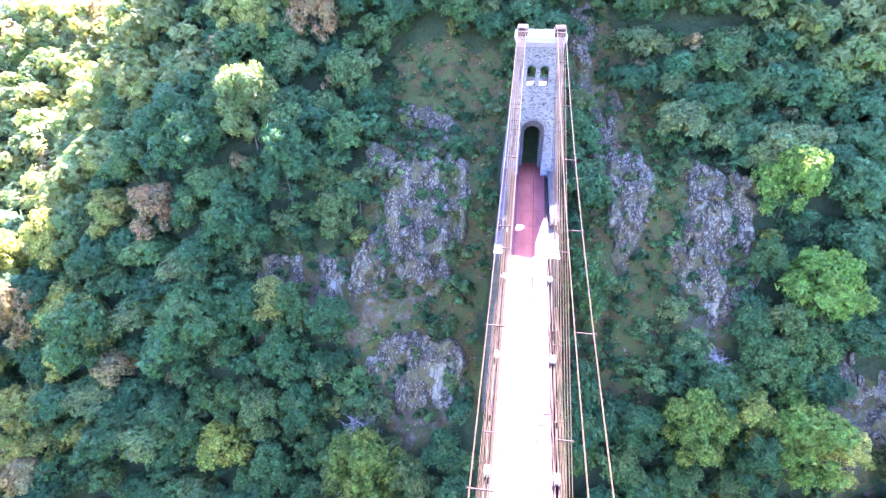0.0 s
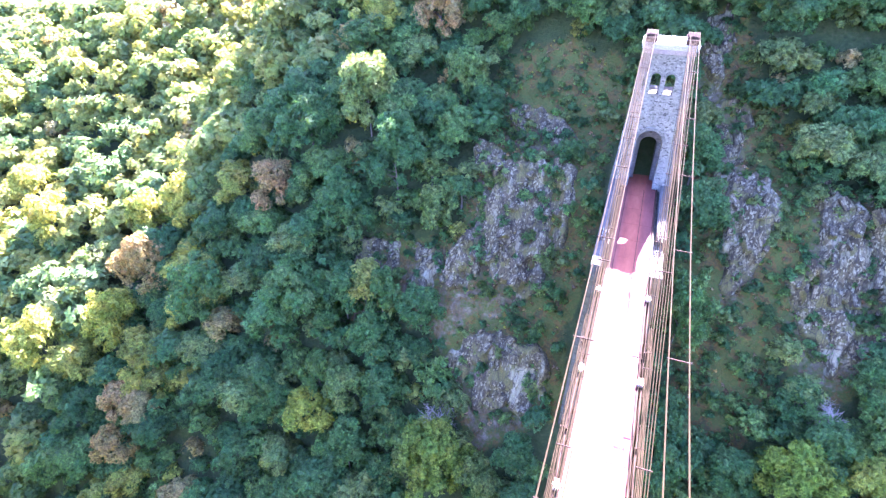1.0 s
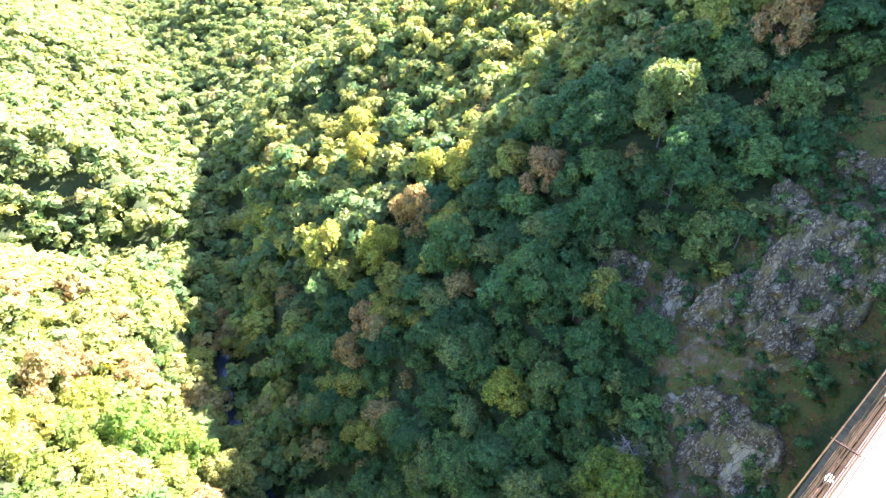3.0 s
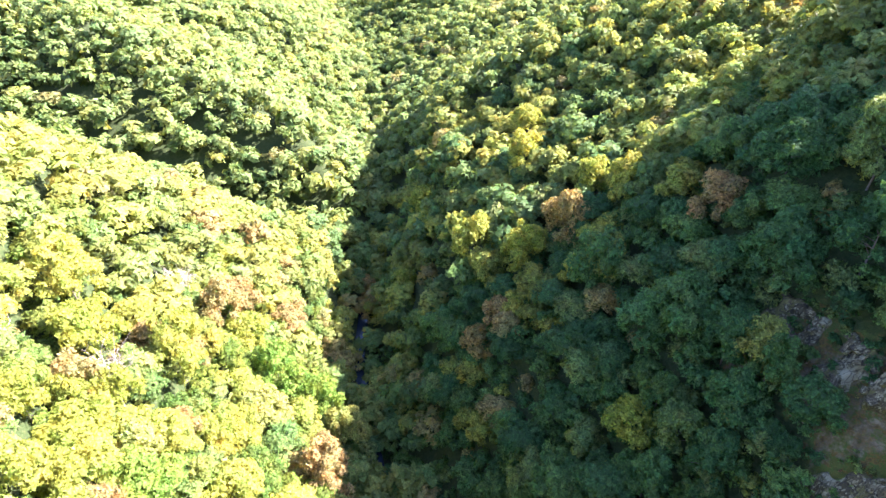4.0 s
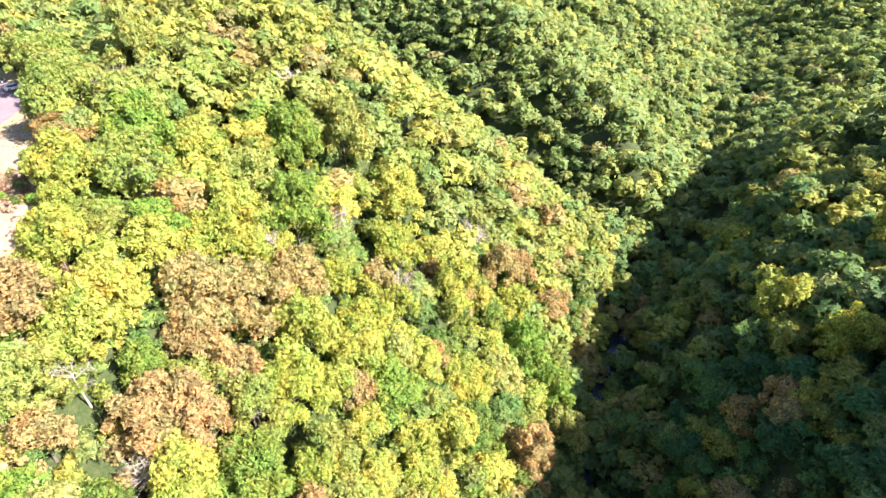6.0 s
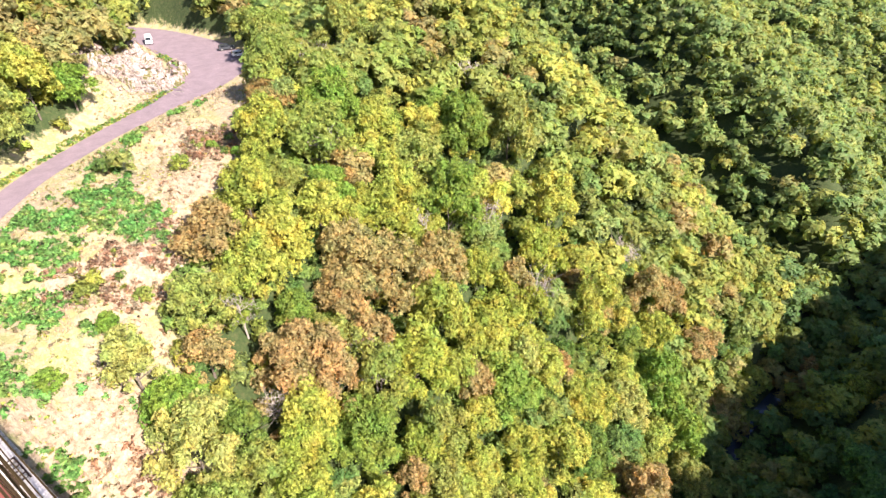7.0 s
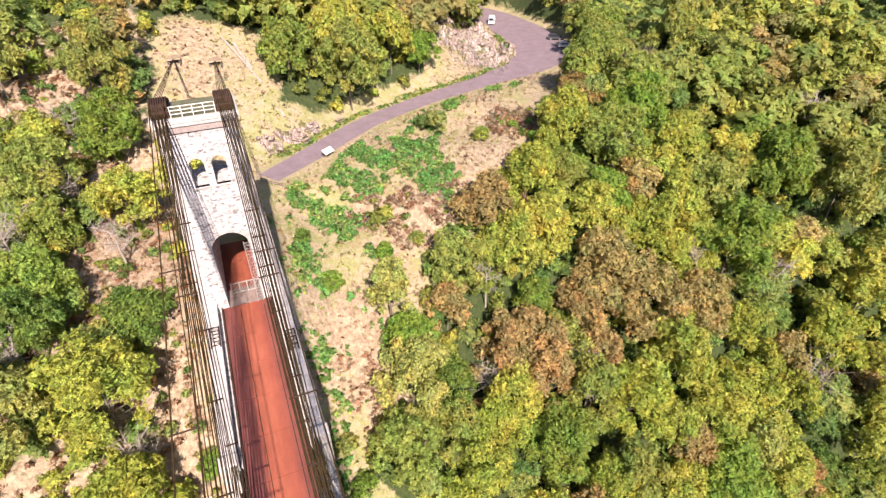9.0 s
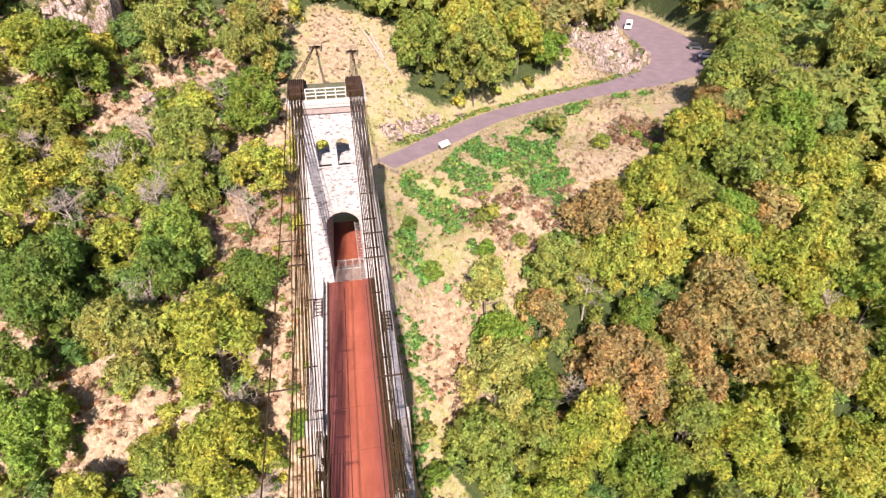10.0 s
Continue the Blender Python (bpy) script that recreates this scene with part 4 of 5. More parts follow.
def crown(rng, leaves, size, count=11, tall=1.5, core=0.74, ruffle=0.5):
    """Leaf sprays on the clumps of a crown, with a rough inner mass. Returns leaf triangles and inner triangles, (n, 3, 3) each."""
    lb = lobes(rng, count, tall)
    pick = rng.choice(len(lb), leaves * 3, p=lb[:, 3] ** 2 / (lb[:, 3] ** 2).sum())
    d = unit(rng.normal(size=(leaves * 3, 3)))
    d[:, 2] = np.where(d[:, 2] < -0.35, -d[:, 2], d[:, 2])
    p = lb[pick, :3] + d * lb[pick, 3:4] * rng.uniform(0.8, 1.28, (leaves * 3, 1))
    keep = np.ones(len(p), bool)
    for k, (x, y, z, r) in enumerate(lb):
        keep &= (np.linalg.norm(p - (x, y, z), axis=1) > r * 0.84) | (pick == k)
    p, d = p[keep][:leaves], d[keep][:leaves]
    n = unit(d * 0.9 + rng.normal(size=d.shape) * ruffle + (0, 0, 0.3))
    a = unit(np.cross(n, rng.normal(size=n.shape)))
    b = np.cross(n, a)
    s = size * rng.uniform(0.6, 1.35, (len(p), 1))
    w = rng.uniform(0.55, 1.0, (len(p), 1))
    droop = -0.25 * s * n
    tips = np.stack([p + a * s, p - a * s * 0.7 + b * s * w + droop, p - a * s * 0.7 - b * s * w * rng.uniform(0.5, 1.2, (len(p), 1)) + droop], 1)
    inner = []
    for x, y, z, r in lb:
        v = ICO_V * r * core * rng.uniform(0.8, 1.15, (len(ICO_V), 1)) + (x, y, z)
        inner.append(v[ICO_F])
    return tips, np.concatenate(inner)


def crown_mesh(name, rng, leaves, size, count, tall, material):
    q, t = crown(rng, leaves, size, count, tall, 0.66)
    me = raw_mesh(name, np.concatenate([q, t]).reshape(-1, 3), np.arange((len(q) + len(t)) * 3).reshape(-1, 3))
    for m in material:
        me.materials.append(m)
    me.polygons.foreach_set("material_index", np.repeat([0, 1], [len(q), len(t)]).astype(np.int32))
    return me


def trunk_bm(rng, tall, bare=False):
    bm = bmesh.new()
    h = tall * (0.75 if not bare else 0.95)
    lean = rng.uniform(-0.04, 0.04, 2) * h
    top = Vector((lean[0], lean[1], h))
    stem(bm, Vector((0, 0, -0.8)), top * 0.5 + Vector((0.1, 0, 0)), 0.2, 0.14)
    stem(bm, top * 0.5 + Vector((0.1, 0, 0)), top, 0.14, 0.04)
    for k in range(14 if bare else 6):
        s = rng.uniform(0.35, 0.92)
        a = rng.uniform(0, math.tau)
        p = top * s
        ln = h * rng.uniform(0.2, 0.38)
        e = p + Vector((math.cos(a) * ln, math.sin(a) * ln, ln * rng.uniform(0.35, 0.9)))
        stem(bm, p, e, 0.07, 0.03)
        if bare:
            for _ in range(7):
                q = p.lerp(e, rng.uniform(0.35, 1))
                f = q + Vector(rng.normal(size=3)) * ln * 0.3 + Vector((0, 0, ln * 0.25))
                stem(bm, q, f, 0.035, 0.015, 3)
                for _ in range(3):
                    g = f + Vector(rng.normal(size=3)) * ln * 0.2 + Vector((0, 0, ln * 0.1))
                    stem(bm, q.lerp(f, rng.uniform(0.5, 1)), g, 0.022, 0.01, 3)
    return bm


def stem(bm, a, b, r0, r1, sides=5):
    d = (b - a).normalized()
    u = d.cross(Vector((0.3, 1, 0.1))).normalized()
    v = d.cross(u)
    r = [[bm.verts.new(p + rad * (math.cos(k * math.tau / sides) * u + math.sin(k * math.tau / sides) * v)) for k in range(sides)] for p, rad in ((a, r0), (b, r1))]
    for k in range(sides):
        bm.faces.new((r[0][k], r[0][(k + 1) % sides], r[1][(k + 1) % sides], r[1][k]))


rng = np.random.default_rng(7)
VARIANTS = []
for k in range(8):
    tall = (1.55, 1.8, 2.1, 1.65, 2.4, 1.6, 1.95, 1.75)[k]
    VARIANTS.append((tall, crown_mesh("crown", rng, 2900, 0.078, 32 + 3 * (k % 4), tall, LEAVES["green"]), mesh_of("trunk", trunk_bm(rng, tall * 4 + 4), BARK)))
BARE = [mesh_of("bare_crown", trunk_bm(rng, 8.5, True), DEAD) for _ in range(3)]
WOOD_LABEL = {"deep": "broadleaf tree with a green crown tinted dark and blue for shade", "green": "broadleaf tree with a dense green crown", "yellow": "broadleaf tree turning yellow green in autumn", "orange": "broadleaf tree turning orange brown in autumn"}


def tree(x, y, radius, hue, k, z=None):
    """A broadleaf tree: trunk and crown."""
    tall, crown_me, trunk_me = VARIANTS[k % 8]
    g = float(height(x, y)) if z is None else z
    t = thing("tree", WOOD_LABEL[hue] + " on the gorge slope", "tree", "trees on the sunlit bank" if y < 12 else "trees on the shaded bank", at=(x, y, g))
    turn = (x * 7.3 + y * 3.1) % math.tau
    a = new("trunk", trunk_me)
    a.parent = t
    stem_h = 0.5 + 0.1 * radius
    a.scale = (1, 1, (stem_h + radius * tall * 0.6) / ((tall * 4 + 4) * 0.75))
    c = new("crown", crown_me)
    c.parent, c.location, c.rotation_euler, c.scale = t, (0, 0, stem_h), (0, 0, turn), (radius, radius, radius * (1.0 + 0.5 * ((x * 3.7 + y * 1.9) % 1)))
    for slot, m in zip(c.material_slots, LEAVES[hue]):
        slot.link = "OBJECT"
        slot.material = m
    return t


def bare_tree(x, y, k, scale=1.0):
    t = thing("bare_tree", "leafless grey tree with pale twigs", "tree", "leafless trees", at=(x, y, float(height(x, y))))
    a = new("bare_crown", BARE[k % 3])
    a.parent, a.rotation_euler, a.scale = t, (0, 0, k * 1.3), (scale * 1.15, scale * 1.15, scale)
    return t


# where woods stand: a loose lattice, thinned by the open places
def wood_points(x0, x1, y0, y1, step, seed):
    r = np.random.default_rng(seed)
    gx, gy = np.meshgrid(np.arange(x0, x1, step), np.arange(y0, y1, step))
    gx[::2] += step / 2
    px = (gx + r.uniform(-0.38, 0.38, gx.shape) * step).ravel()
    py = (gy + r.uniform(-0.38, 0.38, gy.shape) * step).ravel()
    return px, py, r.random(len(px)), r.random(len(px))


def open_ground(x, y):
    o = np.maximum(most(x, y, CLEARING), most(x, y, ROCKY) * 1.0)
    o = np.maximum(o, most(x, y, HEATH) * (0.72 + 0.3 * vnoise(x / 2.0, y / 2.0, 77)))
    o = np.maximum(o, most(x, y, BRACKEN) * 0.9)
    road, s = to_line(x, y, ROAD)
    o = np.where(road < np.interp(s, [0, 6, 7, 8.5, 9.3, 11], [5, 6, 10, 11, 9, 3]), 1, o)
    o = np.maximum(o, bank(x, y))
    o = np.where((np.abs(x) < 7.0) & (y > -60) & (y < 100) & ((y < -25) | (y > 45)), 1, o)
    river = np.abs(y - np.interp(x, RIVER_X, RIVER_Y))
    return np.where(river < np.where((x > -166) & (x < -116), 2.6, 0.3), 1, o)


def hue_of(x, y, r):
    """Which way a tree has turned: more autumn on the sunlit bank near the bridge."""
    warm = np.where(y < 12, 0.44, np.where(x > -70, 0.0, 0.3)) * np.where(x < -190, np.where(y < -60, 0.25, 0.6), 1) + np.where(y < 12, 0.22, 0.1) * np.where(x < -190, 0.4, 1) * vnoise(x / 22, y / 22, 41)
    warm = warm + np.where((y < -100) & (x > -75) & (x < 0), 0.3, 0)
    return np.where(r < warm * np.where(x < -75, 0.16, 0.3), 2, np.where(r < warm * 1.55 + np.where(y < 12, 0.04, 0.01), 1, 0))


NEAR = (-92, 56, -92, -14)             # the stretch of the sunlit bank that is built tree by tree
px, py, r1, r2 = wood_points(-200, 112, -152, 152, 5.5, 11)
keep = (open_ground(px, py) < 0.45) & ~((px > 6) & (py < -30) & (px < 60) & (r2 > 0.45)) & ~((px < -62) & (py > 14) & (r2 < 0.12))
px, py, r1, r2 = px[keep], py[keep], r1[keep], r2[keep]
hues = hue_of(px, py, r1)
# trees that stand out: place and crown radius, by the way they have turned
BANK = {"green": [(-16.3, -108, 5.4), (35, -56.1, 6.1), (22.9, -64.9, 5.0), (13.5, -92.5, 5.7), (23.4, -84.2, 5.9), (42.2, -98.2, 5.8), (28.7, -105.5, 5.3), (14.0, -101.5, 5.2), (35.6, -43.6, 4.8), (12.5, -57.4, 4.6), (22.6, -57.7, 4.3),
                  (-27.1, -105.2, 6.0), (-28.9, -57.7, 4.3), (-17.7, -54.2, 3.2), (-19.1, -49.6, 4.4), (-17.4, -45.2, 4.8), (-14.1, -40, 4.7), (-22.1, -42, 4.1), (-36.5, -37, 5.4), (25.8, -49.4, 5.8), (-45.9, -115.8, 4.4)],
        "yellow": [(12.9, -77.7, 5.4), (50, -105.7, 6.2), (16.1, -48.1, 6.3), (15.8, -39.9, 6.3), (43.7, -71, 4.9), (-27.5, -112.9, 6.0), (-38.8, -114.2, 6.2), (-59.1, -77.2, 4.8), (-44.9, -65.1, 5.5),
                   (-43.3, -57.8, 4.9), (-54, -60.1, 4.8), (-51.1, -38.9, 6.3), (-59.2, -40.6, 5.8), (-24, -37.7, 4.6)],
        "orange": [(-36.9, -63.4, 4.8), (-35.3, -47.5, 6.0), (-36.3, -43.1, 4.6), (-51.9, -52.4, 6.2), (-57.9, -48.2, 6.2), (-68, -46.1, 5.4), (-49, -51.2, 5.6)]}
SPUR = {"green": [(-66.6, -71.7, 6.4), (-74.8, -91.9, 6.4), (-78.8, -80.6, 6.4), (-101.9, -98, 6.4), (-78.7, -60.2, 6.2), (-77.5, -49.8, 6.2), (-95.5, -59.4, 6.4), (-107.3, -53.3, 6.4), (-90.5, -11.5, 6.2), (-63.3, -27.4, 5.8),
                  (-71.5, -13.3, 5.8), (-102.4, -6.5, 6.4), (-102.1, 1.8, 6.0), (-94.3, 5.8, 6.0), (-87, -103, 5.8), (-93, -115.5, 5.4), (-99, -119, 5.6), (-101, -130, 5.4), (-75.5, -76.8, 5.6)],
        "yellow": [(-70.2, -57.2, 5.6), (-72.2, -35.7, 6.2), (-104.1, -39.7, 6.2), (-92.9, -36.6, 6.2), (-96, -24.7, 6.2), (-113.8, -12.5, 5.6), (-66.7, -16.2, 6.2), (-64.7, -34.3, 5.6), (-75.4, -66.7, 5.4)],
        "orange": [(-116.1, -17.2, 5.6), (-128.7, -2, 6.0), (-76, -0.5, 6.0), (-125.5, -12.7, 5.6)]}
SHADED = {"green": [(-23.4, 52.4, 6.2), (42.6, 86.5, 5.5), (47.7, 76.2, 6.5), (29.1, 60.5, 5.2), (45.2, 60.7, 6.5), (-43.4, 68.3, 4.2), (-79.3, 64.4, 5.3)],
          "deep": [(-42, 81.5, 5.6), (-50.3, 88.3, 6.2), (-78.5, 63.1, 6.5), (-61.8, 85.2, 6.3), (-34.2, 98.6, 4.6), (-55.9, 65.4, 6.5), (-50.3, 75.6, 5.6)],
          "yellow": [(-116.7, 50.8, 6.3), (-155.2, 86, 6.3), (-137.4, 76.1, 6.3), (-167.7, 53, 6.0), (-101.9, 57.7, 5.8), (-106.6, 80.2, 5.4), (-142.4, 37.9, 4.8), (-49.2, 53.8, 5.1), (-93.4, 79.6, 5.0)],
          "orange": [(-97.9, 66.9, 6.0), (-92.3, 46.9, 3.9), (-159.4, 28.1, 3.4), (-67, 78.4, 5.3), (-42.3, 105.9, 4.8)]}
clear = np.ones(len(px), bool)
for stand in (BANK, SPUR, SHADED):
    for hue, places in stand.items():
        for k, (x, y, radius) in enumerate(places):
            tree(x, y, radius * (0.86 if x > 5 and y < 0 else 1), hue, k * 3 + len(hue))
            clear &= np.hypot(px - x, py - y) > radius * 0.85
px, py, r1, r2, hues = px[clear], py[clear], r1[clear], r2[clear], hues[clear]
single = (px > NEAR[0]) & (px < NEAR[1]) & (py > NEAR[2]) & (py < NEAR[3])
# and the shaded trees nearest to the far portal
single |= (px > -60) & (px < 46) & (py > 48) & (py < 104)
ids = np.flatnonzero(single)
ids = ids[np.argsort(np.hypot(px[ids], py[ids]))][:185]
for i in ids:
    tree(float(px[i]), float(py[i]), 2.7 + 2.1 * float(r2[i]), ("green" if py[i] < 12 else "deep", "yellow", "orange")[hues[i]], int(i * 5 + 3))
rest = np.setdiff1d(np.arange(len(px)), ids)


def woods(name, label, x, y, radius, hue, variants, r, lift=1.0, material=LEAF_STUFF, calm=0.0, towards=(0.25, 0.3, 0.095)):
    """Many trees as one mesh: every crown a turned and scaled copy of a variant, with its own tint on its faces."""
    qs, cols, slots = [], [], []
    z = height(x, y)
    # the last row's dark blue greens carry the shaded bank's shade and haze
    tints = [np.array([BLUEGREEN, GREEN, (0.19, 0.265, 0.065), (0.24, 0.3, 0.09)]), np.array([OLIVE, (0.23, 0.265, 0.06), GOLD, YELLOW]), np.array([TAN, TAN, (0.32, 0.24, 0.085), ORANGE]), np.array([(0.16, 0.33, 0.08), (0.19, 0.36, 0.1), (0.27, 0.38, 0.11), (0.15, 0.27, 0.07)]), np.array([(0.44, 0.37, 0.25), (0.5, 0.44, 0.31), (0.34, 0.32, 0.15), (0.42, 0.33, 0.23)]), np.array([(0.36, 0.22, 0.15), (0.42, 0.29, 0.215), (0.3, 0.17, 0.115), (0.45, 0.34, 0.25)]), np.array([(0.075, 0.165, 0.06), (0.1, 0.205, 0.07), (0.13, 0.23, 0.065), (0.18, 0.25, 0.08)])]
    faces, dirs, count = [], [], 0
    for i in range(len(x)):
        verts, tris, leaves = variants[int(r[i] * 9973) % len(variants)]
        slots.append(np.repeat([0, 1], [leaves, len(tris) - leaves]))
        a = r[i] * 61.0
        c, s = math.cos(a), math.sin(a)
        m = np.array([[c, s, 0], [-s, c, 0], [0, 0, 1]]) * radius[i]
        qs.append(verts @ m + (x[i], y[i], z[i] + lift + 0.2 * radius[i]))
        mid = verts[tris].mean(1)
        dirs.append(unit(mid - (0, 0, 0.5 * mid[:, 2].max())) @ (m / radius[i]))
        faces.append(tris + count)
        count += len(verts)
        t = tints[hue[i]][int(r[i] * 7919) % 4] * (0.85 + 0.3 * ((r[i] * 1543) % 1))
        t = t + (np.array(towards) - t) * calm
        cols.append(np.tile(np.append(t, 1), (len(tris), 1)))
    me = raw_mesh(name, np.concatenate(qs), np.concatenate(faces))
    me.attributes.new("tint", "FLOAT_COLOR", "FACE").data.foreach_set("color", np.concatenate(cols).astype(np.float32).ravel())
    me.attributes.new("outward", "FLOAT_VECTOR", "FACE").data.foreach_set("vector", np.concatenate(dirs).astype(np.float32).ravel())
    for m in material:
        me.materials.append(m)
    me.polygons.foreach_set("material_index", np.concatenate(slots).astype(np.int32))
    return tagged(new(name, me), label, "woods", kind="stuff")


def light_crowns(count, leaves, size, lob, cores, seed, ruffle=0.5):
    r = np.random.default_rng(seed)
    out = []
    for _ in range(count):
        q, t = crown(r, leaves, size, lob, r.uniform(1.3, 1.9), 0.8, ruffle)
        q = np.concatenate([q, t[:8 * cores]])
        out.append((q.reshape(-1, 3), np.arange(len(q) * 3).reshape(-1, 3), leaves))
    return out


dist = np.hypot(px + 2.5, py)
close = (dist < 118) & (px > -110) & (px < 75) & ((py > 30) | (py < 2))
mid = rest[close[rest]]
outer = rest[~close[rest]]
outer = outer[(px[outer] < 30) | (np.abs(py[outer]) > px[outer]) | (r2[outer] > 0.45)]
# north of the river, row 6: shade put into the leaf tint
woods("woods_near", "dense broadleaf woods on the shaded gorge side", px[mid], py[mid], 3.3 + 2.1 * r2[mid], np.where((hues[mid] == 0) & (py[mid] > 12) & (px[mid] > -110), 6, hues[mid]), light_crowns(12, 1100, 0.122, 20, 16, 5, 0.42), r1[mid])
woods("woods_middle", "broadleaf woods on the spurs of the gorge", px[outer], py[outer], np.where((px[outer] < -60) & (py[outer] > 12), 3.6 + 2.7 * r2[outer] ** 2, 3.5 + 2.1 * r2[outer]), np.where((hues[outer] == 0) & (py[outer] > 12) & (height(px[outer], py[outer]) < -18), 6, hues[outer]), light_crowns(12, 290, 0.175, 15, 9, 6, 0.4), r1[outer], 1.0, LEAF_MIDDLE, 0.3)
fx, fy, f1, f2 = wood_points(-760, 330, -420, 600, 8.0, 12)
inside = (fx > -203) & (fx < 115) & (fy > -155) & (fy < 155)
az = np.degrees(np.arctan2(-fx, fy))
seen = ((az > -40) | (az < -145)) & (np.hypot(fx, fy) < 860)
seen &= height(fx, fy) + 14 < 42 - 0.12 * np.hypot(fx, fy)
keep = ~inside & (open_ground(fx, fy) < 0.5) & seen
fx, fy, f1, f2 = fx[keep], fy[keep], f1[keep], f2[keep]
# shared cooler tint puts the distance haze into the far leaves
woods("woods_far", "distant wooded hillsides of the valley", fx, fy, 4.3 + 2.2 * f2, hue_of(fx, fy, f1), light_crowns(12, 112, 0.25, 9, 5, 8, 0.35), f1, 1.0, LEAF_FAR, 0.55, (0.21, 0.275, 0.1))


# undergrowth between the trunks
ux, uy, u1, u2 = wood_points(-130, 75, -160, 140, 4.0, 13)
ok = ((ux < 15) | (np.abs(uy) > ux)) & (open_ground(ux, uy) < 0.8) & (np.hypot(ux, uy) < np.where(uy < 0, 172, 128)) & (u2 < np.where(uy < -105, 0.8, 1))
ok &= ~((uy > 34) & (uy < 118) & (ux > -100)) & ~((np.abs(ux) < 17) & (uy < -64) & (uy > -99))
ux, uy, u1, u2 = ux[ok], uy[ok], u1[ok], u2[ok]
# young trees that close the canopy on the shaded side
yx, yy, y1, y2 = wood_points(-100, 75, 34, 118, 3.7, 15)
ok = open_ground(yx, yy) < 0.5
yx, yy, y1, y2 = yx[ok], yy[ok], y1[ok], y2[ok]
sx2, sy2, s1, s2 = wood_points(-160, -50, -24, 15, 4.0, 17)
ok = (open_ground(sx2, sy2) < 0.5) & (sy2 < np.interp(sx2, RIVER_X, RIVER_Y) - 1)
yx, yy, y1, y2 = (np.append(a, b[ok]) for a, b in ((yx, sx2), (yy, sy2), (y1, s1), (y2, s2)))
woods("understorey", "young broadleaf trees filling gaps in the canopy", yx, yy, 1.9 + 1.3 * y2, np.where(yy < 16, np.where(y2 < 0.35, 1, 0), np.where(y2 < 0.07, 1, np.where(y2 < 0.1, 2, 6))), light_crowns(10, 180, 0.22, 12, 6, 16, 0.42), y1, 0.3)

wx2, wy2, w1, w2 = wood_points(-92, 58, -100, -20, 3.9, 14)
ok = (open_ground(wx2, wy2) < 0.7) & (w2 < 0.75)
ux, uy, u1, u2 = (np.append(a, b[ok]) for a, b in ((ux, wx2), (uy, wy2), (u1, w1), (u2, w2)))

# ---- shrubs, bracken and dry grass ----
def scatter(spots, count, seed, extra=None):
    r = np.random.default_rng(seed)
    x0, x1 = min(s[0] - s[2] for s in spots) - 2, max(s[0] + s[2] for s in spots) + 2
    y0, y1 = min(s[1] - s[3] for s in spots) - 2, max(s[1] + s[3] for s in spots) + 2
    x, y = r.uniform(x0, x1, count * 6), r.uniform(y0, y1, count * 6)
    ok = (most(x, y, spots) > 0.35) & ~((np.abs(x) < 5.5) & (y > -60) & (y < 92))
    road, s = to_line(x, y, ROAD)
    ok &= road > np.interp(s, [0, 6, 7.5, 8.5, 11], [3, 3.4, 7.5, 9, 5])
    x, y = x[ok][:count], y[ok][:count]
    return x, y, r.random(len(x))


def shrubs(name, label, x, y, radius, hue, r):
    ob = woods(name, label, x, y, radius, hue, SHRUB, r, -0.3)
    ob["category"] = "shrubs"


SHRUB = light_crowns(8, 52, 0.4, 5, 3, 31)
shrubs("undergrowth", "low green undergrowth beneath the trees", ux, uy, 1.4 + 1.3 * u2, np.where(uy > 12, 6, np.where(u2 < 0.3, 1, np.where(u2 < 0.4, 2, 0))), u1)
GREEN_PATCH = [(-25, -83, 12, 6, 25), (-31, -80, 7, 6, 40), (-36, -89, 5, 4, 30), (-34, -73, 3, 4, 0), (-17, -74, 5, 5, 0), (-14, -72, 3, 9, 20), (-20, -76, 4, 4, 0), (-8, -56, 2, 10, 0), (-33, -80, 4, 3, 0), (-48, -100, 4, 3, 0), (-6, -43, 1.5, 6, 0), (-62, -104, 4, 1.6, 15), (-40, -94, 4, 2, 20)]
x, y, r = scatter(GREEN_PATCH, 2700, 51)
ex, ey, er = scatter([(-9, -62, 5, 14, 8), (-13, -50, 4, 10, 10), (-45, -98, 16, 6, 18)], 230, 61)
x, y, r = np.append(x, ex), np.append(y, ey), np.append(r, er)
ok = vnoise(x / 2.6, y / 2.6, 93) > np.where(np.arange(len(x)) < len(x) - len(ex), -0.4, 0.15)
x, y, r = x[ok], y[ok], r[ok]
shrubs("brambles", "bright green bramble thicket on the cleared bank", x, y, 0.28 + 0.4 * r, np.where(r < 0.12, 1, 3), r)
x, y, r = scatter(HEATH, 1700, 52)
shrubs("heath_shrubs", "low green shrubs between the rocks", x, y, 0.3 + 1.3 * r ** 3, np.where(r < 0.12, 2, np.where(r < 0.2, 1, np.where(r < 0.36, 5, 6))), r)
x, y, r = scatter(BRACKEN, 420, 53)
shrubs("bank_shrubs", "low shrubs among dry bracken", x, y, 0.3 + 0.7 * r, np.where(r < 0.3, 2, np.where(r < 0.6, 1, 0)), r)


